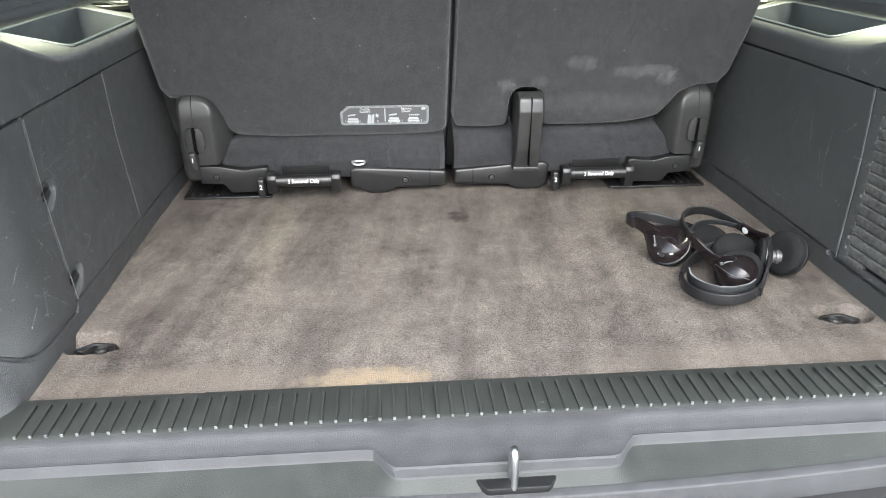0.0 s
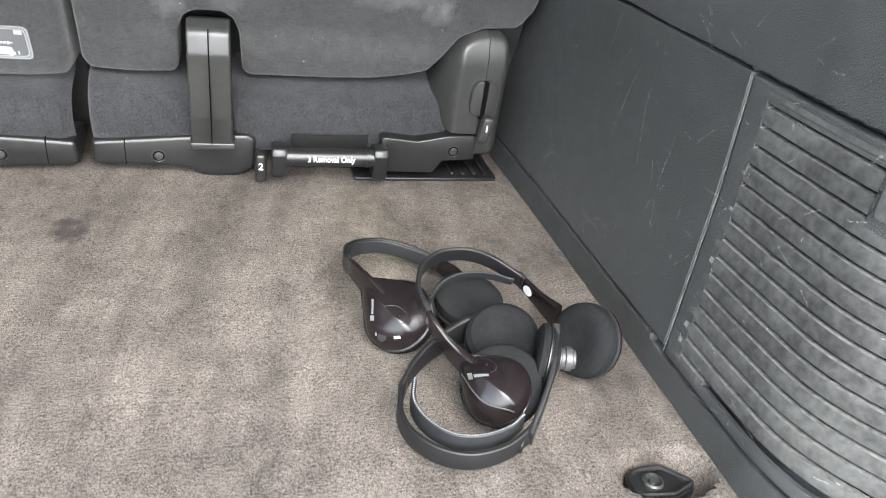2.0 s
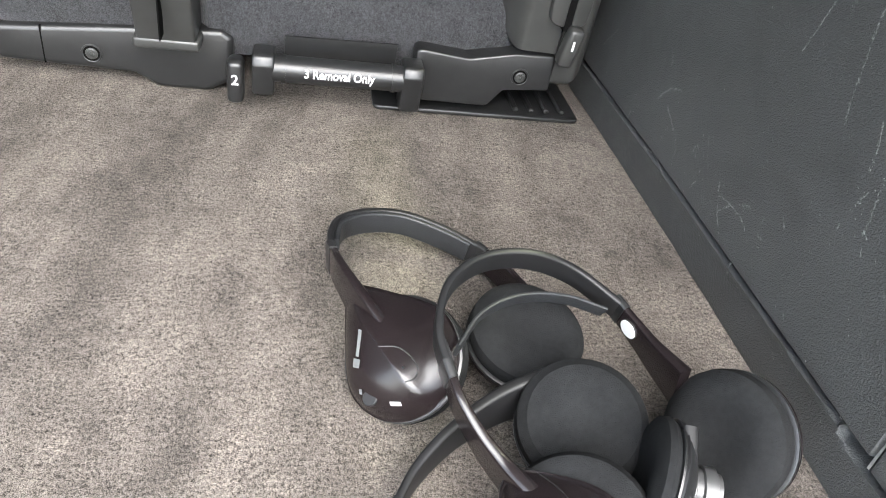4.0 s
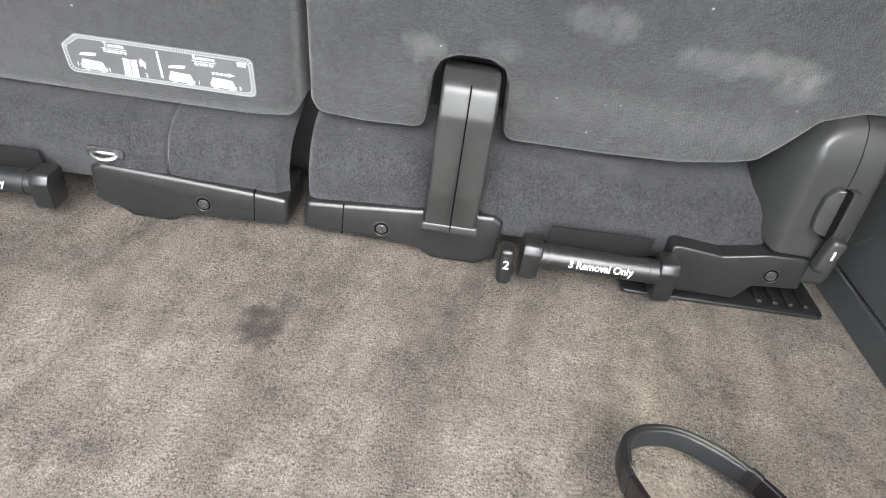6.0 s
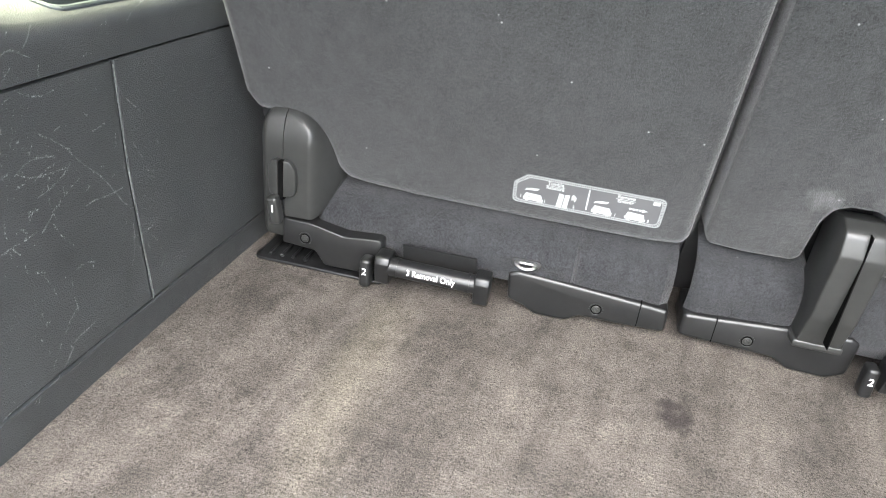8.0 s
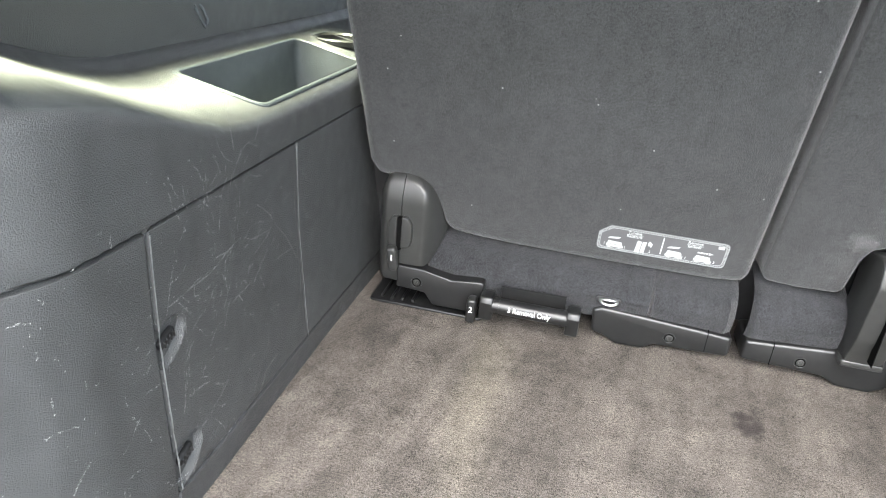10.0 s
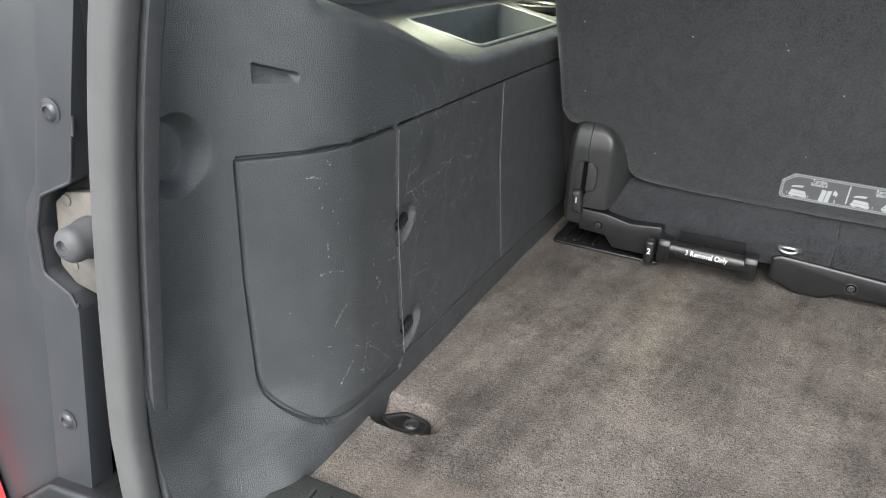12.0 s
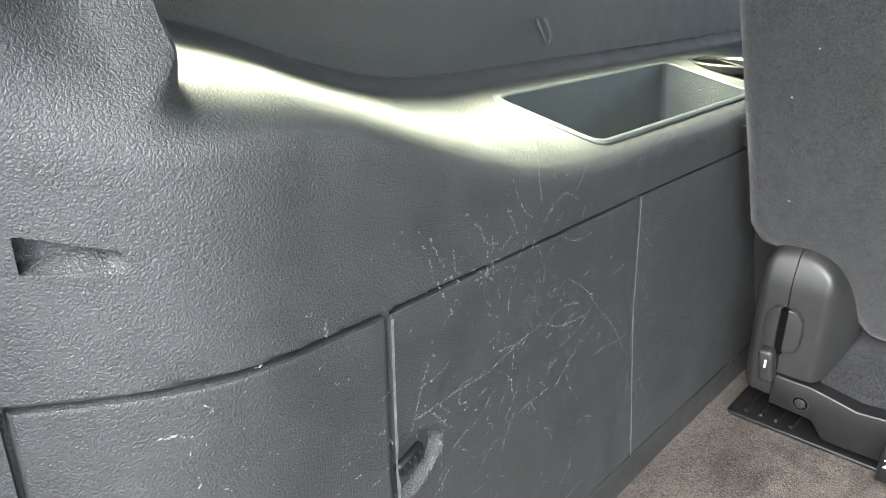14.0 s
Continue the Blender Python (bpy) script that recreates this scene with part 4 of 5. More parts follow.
# left seat base
base_trim(left_seat, rounded([(-0.010, 0.048), (-0.009, 0.015), (-0.06, 0.013), (-0.118, 0.012), (-0.136, 0.001), (-0.176, 0.0), (-0.194, 0.010), (-0.215, 0.016), (-0.219, 0.054), (-0.206, 0.060), (-0.13, 0.056), (-0.05, 0.051)], 0.007, 4), 1.716, 1.79)
screw(-0.099, 1.7155, 0.029, left_seat)


def hinge_cover(owner, s):
    """Two moulded halves that meet at an upright seam, with a lever slot between raised cheeks."""
    def inner(u, v):
        x = 0.464 + 0.0615 * u
        zb = blend([(0.464, 0.125), (0.470, 0.105), (0.480, 0.083), (0.486, 0.0795), (0.5255, 0.0785)], x)
        zt = blend([(0.464, 0.150), (0.470, 0.172), (0.478, 0.192), (0.488, 0.208), (0.5, 0.219), (0.51, 0.224), (0.5255, 0.2265)], x)
        z = zb + (zt - zb) * v
        e, r = zt - z, 0.014
        y = 1.700 - 0.06 * (z - 0.05) + 7.0 * max(0.0, z - 0.175) ** 2 + 0.05 * (max(0.0, 0.493 - x) / 0.029) ** 1.8
        return (s * x, y + (r - math.sqrt(max(0.0, r * r - (r - e) ** 2)) if e < r else 0), z)
    def shell_of(fn):
        b = grid(fn, [i / 30 for i in range(31)], [i / 40 for i in range(41)])
        for v in bmesh.ops.extrude_edge_only(b, edges=[e for e in b.edges if e.is_boundary])["geom"]:
            if isinstance(v, bmesh.types.BMVert):
                v.co.y = 1.79
        bmesh.ops.recalc_face_normals(b, faces=b.faces)
        return b
    h = part("hinge_cover", shell_of(inner), SATIN, owner, "satin black hinge cover with a slot", smooth=50)
    def outer(u, v):
        x = 0.5265 + 0.0355 * u
        zb = blend([(0.5265, 0.041), (0.548, 0.042), (0.557, 0.047), (0.562, 0.058)], x)
        zt = blend([(0.5265, 0.2265), (0.545, 0.224), (0.556, 0.214), (0.562, 0.198)], x)
        z = zb + (zt - zb) * v
        e, r = min(zt - z, z - zb), 0.012
        y = 1.700 - 0.06 * (z - 0.05) + 7.0 * max(0.0, z - 0.175) ** 2 + 0.016 * (max(0.0, x - 0.548) / 0.014) ** 2
        return (s * x, y + (r - math.sqrt(max(0.0, r * r - (r - e) ** 2)) if e < r else 0), z)
    part("outer_half", shell_of(outer), SATIN, h, smooth=50)
    x = s * 0.526
    for k, w in ((-1, 0.019), (1, 0.020)):
        cheek = prism(rounded([(x + k * 0.0035, 0.110), (x + k * w * 0.9, 0.112), (x + k * w, 0.13), (x + k * w * 0.95, 0.150), (x + k * w * 0.6, 0.1605), (x + k * 0.0035, 0.1615)][::k], [0.002, 0.008, 0.012, 0.01, 0.006, 0.002][::k], 4), 1.6855, 1.702, "y", 0.0045, 4)
        for v in cheek.verts:
            v.co.y += 0.30 * max(0.0, abs(v.co.x - x) - 0.007) - 0.05 * (v.co.z - 0.11)
        part("cheek", cheek, SATIN, h)
    part("slot", prism([(x - 0.0034, 0.106), (x + 0.0034, 0.106), (x + 0.0030, 0.1595), (x - 0.0030, 0.1595)], 1.6862, 1.703, "y", shear=lambda c: Vector((c.x, c.y - 0.05 * (c.z - 0.11), c.z))), VOID, h, "black slit")
    tab = box(-0.0078, 0.0078, -0.009, 0.007, -0.0195, 0.0195, 0.0042, 3)
    bmesh.ops.transform(tab, matrix=pose(x + s * 0.006, 1.684, 0.093, 6, s * 8), verts=tab.verts)
    t = part("release_tab", tab, SATIN, h, "black tab marked 1")
    writing("1", 0.0135, pose(x + s * 0.006, 1.6744, 0.096, 90 + 6, 0), WHITE, t, bold=0.0004)
    part("cord", tube([(x, 1.690, 0.108), (x + s * 0.001, 1.693, 0.122)], 0.0016), RUBBER_AND_SHADE, h)
    return h


hinge_cover(right_seat, 1)
hinge_cover(left_seat, -1)


def lever_and_handle(owner, x2, xa, xb):
    l = part("release_lever", box(x2 - 0.0075, x2 + 0.0075, 1.668, 1.690, 0.013, 0.054, 0.005, 4), BLACK, owner, "black lever marked 2")
    writing("2", 0.0135, pose(x2, 1.6675, 0.037, 90), WHITE, l, bold=0.0001)
    h = part("removal_handle", tube([(xa + 0.004, 1.682, 0.046), (xb - 0.004, 1.682, 0.046)], 0.0125, n=20), BLACK, owner, "black round removal handle")
    writing("3 Removal Only", 0.0118, pose((xa + xb) / 2, 1.6692, 0.048, 90) @ Matrix.Diagonal((0.84, 1.0, 1.0, 1.0)), WHITE, h, bold=0.0002)
    for x, low in ((xa, 0.020), (xb, 0.020 if xb < 0 else 0.014)):
        k = rounded([(1.668, 0.052), (1.672, 0.062), (1.70, 0.062), (1.705, low), (1.675, low)], 0.006, 3)
        part("end_bracket", prism(k, x - 0.010, x + 0.010, "x", 0.003), BLACK, h)
    for x in (xa + 0.018, xb - 0.018):
        part("collar", tube([(x - 0.002, 1.682, 0.046), (x + 0.002, 1.682, 0.046)], 0.0135, n=20), BLACK, h)
    part("flap", prism([(xa + 0.018, 0.036), (xb - 0.014, 0.036), (xb - 0.014, 0.071), (xa + 0.018, 0.069)], 1.708, 1.712, "y", 0.0012, shear=lambda c: Vector((c.x, c.y - (c.z - 0.048) * 0.25, c.z))), BLACK, owner, "thin black flap behind the handle")


lever_and_handle(right_seat, 0.2215, 0.246, 0.384)
lever_and_handle(left_seat, -0.400, -0.378, -0.246)
# silver ring on the cushion
ring = tube(smooth_line([(-0.198 + 0.0135 * math.cos(a), 1.7150 - 0.007 * abs(math.sin(a)), 0.073 + 0.0042 * math.sin(a)) for a in [i * math.pi / 6 for i in range(12)]], 3, True), 0.0021, closed=True)
part("anchor_slot", prism(rounded([(-0.218, 0.0665), (-0.178, 0.0665), (-0.178, 0.0795), (-0.218, 0.0795)], 0.006, 4), 1.7136, 1.732, "y", 0.002, 2), RUBBER_AND_SHADE, left_seat, "dark slot in the cloth")
part("child_seat_ring", ring, STEEL, left_seat, "bright steel anchor ring")

# floor strikers under the seats
for s, x0, x1 in ((1, 0.352, 0.572), (-1, -0.572, -0.385)):
    st = thing("floor_striker", ((x0 + x1) / 2, 1.75, 0), "black ribbed floor plate under the seat hinge", "floor plate", "floor plates")
    part("plate", prism(rounded([(x0, 1.703), (x1, 1.703), (x1, 1.81), (x0, 1.81)], 0.008, 3), 0.001, 0.006, "z", 0.002), BLACK, st)
    for k in range(4):
        xx = (0.50 if s > 0 else -0.555) + 0.017 * k
        part("rib", box(xx, xx + 0.006, 1.712, 1.80, 0.006, 0.0105, 0.0015, 1), BLACK, st)

# instruction sticker on the left backrest
stick = thing("instruction_sticker", (-0.14, 1.73, 0.17), "grey instruction sticker with pale diagrams on the seat back", "sticker")


def on_back(co):
    return Vector((co.x, co.y - RECLINE * (co.z - 0.15), co.z))


def flat(outline, lift, thick=0.0006):
    return prism(outline, 1.735 - lift - thick, 1.735 - lift, "y", 0, 1, shear=on_back)


SX0, SX1, SZ0, SZ1 = -0.232, -0.046, 0.1475, 0.1925
CORNERS, ROUND = [(SX0, SZ0), (SX1, SZ0), (SX1, SZ1), (SX0 + 0.016, SZ1), (SX0, SZ1 - 0.014)], [0.008, 0.008, 0.008, 0.006, 0.006]
part("sheet", flat(rounded(CORNERS, ROUND, 4), 0.0004), STICKER, stick)


def rect(a, b, c, d):
    return [(a, c), (b, c), (b, d), (a, d)]


def inset(outline, w):
    cx, cz = (SX0 + SX1) / 2, (SZ0 + SZ1) / 2
    hx, hz = (SX1 - SX0) / 2, (SZ1 - SZ0) / 2
    return [(cx + (x - cx) * (hx - w) / hx, cz + (z - cz) * (hz - w) / hz) for x, z in outline]


rim = rounded(CORNERS, ROUND, 4)
bands = bmesh.new()
for wa, wb in ((0.0008, 0.0016), (0.0042, 0.0049)):
    a, b_ = inset(rim, wa), inset(rim, wb)
    for i in range(len(rim)):
        j = (i + 1) % len(rim)
        if (Vector(a[i]) - Vector(a[j])).length > 1e-5:
            merged(bands, flat([a[i], a[j], b_[j], b_[i]], 0.0012))
part("border", bands, PRINT, stick)
ticks = bmesh.new()
a, b_ = inset(rim, 0.0016), inset(rim, 0.0042)
for i in range(len(rim)):
    j = (i + 1) % len(rim)
    ln = (Vector(a[i]) - Vector(a[j])).length
    for q in range(max(1, int(ln / 0.0024)) if ln > 0.001 else 0):
        u = (q + 0.3) / max(1, int(ln / 0.0024))
        w = min(0.45, 0.0011 / ln)
        merged(ticks, flat([tuple(Vector(a[i]).lerp(Vector(a[j]), u)), tuple(Vector(a[i]).lerp(Vector(a[j]), u + w)), tuple(Vector(b_[i]).lerp(Vector(b_[j]), u + w)), tuple(Vector(b_[i]).lerp(Vector(b_[j]), u))], 0.0012))
tagged(part("border_hatching", ticks, PRINT, stick, "fine hatched edge"), kind="stuff")
part("divider", flat(rect(-0.1395, -0.1375, SZ0 + 0.008, SZ1 - 0.007), 0.0012), STICKER_PRINT, stick)


def lettered(text, size, x, z):
    writing(text, size, pose(x, 1.735 - RECLINE * (z - 0.15) - 0.0013, z, 90 + math.degrees(math.atan(RECLINE))) @ Matrix.Diagonal((0.9, 1.0, 1.0, 1.0)), STICKER_PRINT, stick, depth=0.0002, bold=0.0001)


for cx, words in ((-0.180, ("Tumble", "Rabattre")), (-0.094, ("Remove", "Enlever"))):
    for k, word in enumerate(words):
        lettered(word, 0.0072, cx, 0.1845 - 0.0062 * k)
    part("underline", flat(rect(cx - 0.012, cx + 0.012, 0.1807, 0.1812), 0.0012), STICKER_PRINT, stick)
for cx, cz, digit in ((-0.221, 0.158, "1"), (-0.1905, 0.156, "1"), (-0.154, 0.156, "2"), (-0.1025, 0.156, "1"), (-0.062, 0.156, "3")):
    lettered(digit, 0.0062, cx, cz)


def pictogram(parts_):
    """One printed drawing of the seat: pale blocks side by side, joined."""
    pb = bmesh.new()
    for shape in parts_:
        merged(pb, flat(shape, 0.0012))
    part("pictogram", pb, STICKER_PRINT, stick)


for cx, tall in ((-0.205, 0), (-0.168, 1), (-0.119, 0), (-0.078, 0)):
    if tall:
        pictogram([[(cx - 0.008, 0.1525), (cx - 0.001, 0.1525), (cx + 0.0005, 0.1715), (cx - 0.006, 0.1725)], [(cx + 0.0, 0.1525), (cx + 0.006, 0.1525), (cx + 0.0075, 0.1725), (cx + 0.0015, 0.1715)],
                   [(cx - 0.009, 0.1512), (cx + 0.007, 0.1512), (cx + 0.007, 0.1520), (cx - 0.009, 0.1520)]])
        part("arrow", flat([(cx + 0.010, 0.1655), (cx + 0.0125, 0.1665), (cx + 0.0145, 0.163), (cx + 0.016, 0.170), (cx + 0.0115, 0.1745), (cx + 0.0095, 0.171)], 0.0012), STICKER_PRINT, stick)
    else:
        pictogram([[(cx - 0.013, 0.1545), (cx + 0.012, 0.1535), (cx + 0.0125, 0.1575), (cx - 0.013, 0.1590)], [(cx - 0.012, 0.1598), (cx + 0.011, 0.1583), (cx + 0.009, 0.1640), (cx - 0.010, 0.1650)],
                   [(cx - 0.010, 0.1520), (cx - 0.006, 0.1520), (cx - 0.006, 0.1538), (cx - 0.010, 0.1538)], [(cx + 0.005, 0.1515), (cx + 0.009, 0.1515), (cx + 0.009, 0.1530), (cx + 0.005, 0.1530)]])
        if cx < -0.1:
            part("arrow", flat([(cx - 0.012, 0.1685), (cx - 0.008, 0.1690), (cx + 0.004, 0.1700), (cx + 0.006, 0.1735), (cx - 0.006, 0.1725), (cx - 0.010, 0.1715)], 0.0012), STICKER_PRINT, stick)
        else:
            for q in range(4):
                part("arrow_dash", flat(rect(cx - 0.010 + 0.004 * q, cx - 0.007 + 0.004 * q, 0.1685, 0.1712), 0.0012), STICKER_PRINT, stick)
            part("arrow", flat([(cx + 0.006, 0.1675), (cx + 0.0125, 0.1700), (cx + 0.006, 0.1722)], 0.0012), STICKER_PRINT, stick)
part("corner_mark", flat(rect(-0.062, -0.0535, 0.1815, 0.1865), 0.0012), STICKER_PRINT, stick)

# ---- cargo tie-downs ----
for tx, ty in TIES:
    k = 1 if tx > 0 else -1
    td = thing("tie_down", (tx, ty, -0.01), "black folding cargo tie-down in a carpet recess", "tie-down", "tie-downs")
    drop = rounded([(tx - k * 0.022, ty + 0.017), (tx - k * 0.024, ty - 0.013), (tx + k * 0.012, ty - 0.020), (tx + k * 0.038, ty - 0.010), (tx + k * 0.014, ty + 0.017)], [0.012, 0.012, 0.012, 0.005, 0.012], 5)
    part("base", prism(drop, -0.0245, -0.014, "z", 0.004, 3), BLACK, td)
    inner = [(tx + (x - tx) * 0.86, ty + (y - ty) * 0.84, -0.0125 + 0.10 * k * (x - tx)) for x, y in drop]
    part("loop", tube(inner + inner[:2], 0.0026, n=8), BLACK, td, "black plastic loop")
    part("boss", lathe([(0.0105, -0.006), (0.0095, 0.002), (0.0078, 0.0035), (0.007, 0.0005), (0.004, 0.0), (0.003, 0.002), (0, 0.002)], pose(tx - k * 0.002, ty, -0.013), 22), SATIN, td, "round centre boss")

# ---- body side by the tailgate opening ----
seal_path = smooth_line([(-0.60, 0.850, -0.045), (-0.635, 0.858, -0.03), (-0.662, 0.862, 0.02), (-0.674, 0.866, 0.09), (-0.676, 0.868, 0.14), (-0.665, 0.868, 0.27), (-0.650, 0.867, 0.375), (-0.634, 0.870, 0.465), (-0.612, 0.885, 0.60), (-0.59, 0.905, 0.78), (-0.57, 0.92, 1.02)], 8)
seal = thing("door_seal", (-0.66, 0.88, 0), "grey rubber tailgate weatherstrip along the opening", "weatherstrip")
part("bulb", sweep(seal_path, rounded([(-0.014, -0.013), (0.012, -0.013), (0.014, 0.011), (-0.011, 0.014)], 0.010, 4), up=(0, -1, 0)), RUBBER, seal)
part("lip", sweep([p + Vector((0.004, 0.017, 0)) for p in seal_path], rounded([(-0.012, -0.012), (0.0085, -0.014), (0.010, 0.004), (-0.012, 0.004)], 0.003, 3), up=(0, -1, 0)), RUBBER_MID, seal, "grey inner lip")
jamb = thing("body_jamb", (-0.8, 0.87, 0.2), "charcoal painted body jamb beside the tailgate opening", "car body")
JY = 0.876


def raked(co):
    """The jamb leans forward as it rises."""
    return Vector((co.x, co.y + 0.09 * (co.z - 0.25), co.z))


EDGE_OUT = [(-0.758, 0.03), (-0.757, 0.143), (-0.757, 0.216), (-0.766, 0.227), (-0.770, 0.259), (-0.766, 0.288), (-0.752, 0.311), (-0.744, 0.377), (-0.733, 0.464), (-0.66, 1.06)]
EDGE_IN = [(-0.611, 1.06), (-0.696, 0.455), (-0.706, 0.385), (-0.714, 0.318), (-0.748, 0.301), (-0.7555, 0.273), (-0.752, 0.237), (-0.724, 0.226), (-0.7155, 0.214), (-0.716, 0.03)]
part("jamb_panel", prism([(-0.935, -0.10), (-0.76, -0.10)] + EDGE_OUT + [(-0.90, 1.06)], JY, JY + 0.03, "y", 0.0025, 2, shear=raked), PAINT, jamb)
part("flange", prism(rounded(EDGE_OUT + EDGE_IN, 0.006, 3), JY - 0.004, JY + 0.018, "y", 0.0028, 3, shear=raked), PAINT, jamb, "raised charcoal flange round the stop")
# gutter is really body colour; its shade is put into a near-black colour
part("well", box(-0.80, -0.688, JY + 0.024, JY + 0.034, -0.12, 1.06), RUBBER_AND_SHADE, jamb, "gutter behind the flange with its shade in the dark colour")
part("recess_rim", sweep([raked(Vector((u, JY - 0.0035, v))) for u, v in rounded(EDGE_IN[2:9], 0.006, 3)], circle(0.0013, 8), up=(0, -1, 0)), PAINT, jamb, "thin folded edge")
plate_b = part("striker_plate", prism(rounded([(-0.690, 0.311), (-0.735, 0.303), (-0.7475, 0.293), (-0.747, 0.241), (-0.731, 0.229), (-0.690, 0.222)], 0.006, 4), JY + 0.008, JY + 0.018, "y", 0.001, shear=raked), PRIMER, jamb, "bare beige primer plate")
part("striker_knob", lathe([(0.0165, 0.0), (0.0160, 0.008), (0.0142, 0.012), (0.0142, 0.019), (0.0132, 0.0235), (0.0100, 0.0265), (0.0058, 0.0280), (0.0050, 0.0245), (0.0025, 0.024), (0.0, 0.0255)], pose(-0.7085, JY + 0.0105, 0.2735, 90), 28), RUBBER_MID, plate_b, "round grey bump stop")
for u, v in ((-0.7345, 0.2965), (-0.7315, 0.2445)):
    part("rivet", lathe([(0.005, 0.0), (0.005, 0.001), (0.0, 0.002)], pose(u, JY + 0.008 + 0.09 * (v - 0.25), v, 90), 14), PRIMER, plate_b)
for u, v in ((-0.7285, 0.367), (-0.7385, 0.108)):
    part("bolt", lathe([(0.0100, 0.0), (0.0100, 0.0008), (0.0072, 0.0014), (0.0064, 0.0026), (0.0045, 0.0034), (0.0038, 0.0018), (0, 0.0018)], pose(u, JY - 0.004 + 0.09 * (v - 0.25), v, 90), 20), PAINT, jamb, "painted bolt in a washer")
part("lower_block", prism([(-0.88, -0.14), (-0.868, -0.05), (-0.817, -0.006), (-0.757, 0.044), (-0.70, 0.050), (-0.675, 0.030), (-0.66, -0.14)], JY - 0.016, JY + 0.05, "y", 0.005, 3, shear=raked), BLACK, jamb, "black plastic corner block")
part("bolt", lathe([(0.012, 0.0), (0.012, 0.002), (0.008, 0.005), (0, 0.006)], pose(-0.712, JY - 0.017 - 0.0208, 0.019, 90), 18), SATIN, jamb, "dark bolt in a washer")

part("channel", sweep([Vector((min(p.x - 0.048, -panel_x(0.918, p.z) - 0.024), p.y + 0.050, p.z)) for p in seal_path[16:]], rounded([(-0.02, -0.003), (0.02, -0.003), (0.02, 0.003), (-0.02, 0.003)], 0.002, 2), up=(0, -1, 0)), PAINT, jamb, "charcoal channel beside the seal")

lampz = [-0.04 + 0.02 * i for i in range(32)]


def lamp_edge(z):
    return blend([(-0.05, -0.822), (-0.015, -0.833), (0.03, -0.848), (0.09, -0.859), (0.22, -0.865), (0.34, -0.863), (0.46, -0.847), (0.6, -0.82)], z)


tail = thing("tail_lamp", (-0.95, 0.86, 0.2), "red tail lamp lens at the body corner", "tail lamp")
part("lens", grid(lambda u, z: (lamp_edge(z) - 0.11 * u, JY - 0.004 + 0.09 * (z - 0.25) - 0.018 * math.sin(min(1, u * 6) * math.pi / 2) + 0.10 * u * u, z), [0, 0.03, 0.06, 0.1, 0.17, 0.3, 0.5, 0.75, 1.0], lampz), RED, tail)
# backlit highlight inside the lens, put in as a paler red sheet
part("lens_glow", grid(lambda u, z: (lamp_edge(z) - 0.020 - 0.05 * u, JY - 0.0255 + 0.09 * (z - 0.25) + 0.02 * u * u, z), [0, 0.3, 0.6, 1.0], lampz[1:-1]), material("backlit_red_lens", (0.46, 0.11, 0.085), 0.2, var=0.1), tail, "paler red sheet for the backlit highlight")
part("housing", box(-1.0, -0.905, JY + 0.012, JY + 0.16, -0.05, 0.62, 0.01), PAINT, tail)

strut = thing("gas_strut", (-0.69, 0.845, 0.48), "tailgate gas strut with a black end cap", "strut")
part("end_cap", tube([(-0.708, 0.852, 0.482), (-0.696, 0.840, 0.530)], 0.0115, n=16), SATIN, strut)
part("rod", tube([(-0.697, 0.841, 0.525), (-0.655, 0.78, 0.74)], 0.0058, n=12), material("oiled_rod", (0.65, 0.48, 0.36), 0.2, metal=0.9, var=0.2), strut, "bright polished rod")
part("ball_joint", lathe([(0.009, -0.01), (0.012, 0.0), (0.009, 0.012), (0, 0.014)], pose(-0.71, 0.866, 0.482, 90), 16), SATIN, strut)

# coat hook on the upper side wall
part("bag_hook", tube(smooth_line([(-0.785, 1.572, 0.445), (-0.785, 1.572, 0.440), (-0.778, 1.575, 0.425), (-0.778, 1.581, 0.418), (-0.778, 1.587, 0.425), (-0.785, 1.588, 0.440), (-0.794, 1.588, 0.445)], 4), 0.0022), TRIM_WALL, left_panel, "small moulded hook")


# ---- headphones ----
STRIP = rounded([(-0.0022, -0.009), (0.0022, -0.009), (0.0022, 0.009), (-0.0022, 0.009)], 0.0016, 3)
THIN = rounded([(-0.0012, -0.0035), (0.0012, -0.0035), (0.0012, 0.0035), (-0.0012, 0.0035)], 0.001, 2)
PADSTRIP = rounded([(-0.0022, -0.0084), (0.0018, -0.0084), (0.0018, 0.0084), (-0.0022, 0.0084)], 0.0016, 3)
PADSKIN = material("headband_vinyl", (0.012, 0.013, 0.0145), 0.5, var=0.2, scale=120, bump=0.3, bump_scale=900)


def facing(c, n, spin=0.0):
    return Matrix.Translation(c) @ Vector(n).to_track_quat("Z", "Y").to_matrix().to_4x4() @ pose(0, 0, 0, 0, 0, spin)


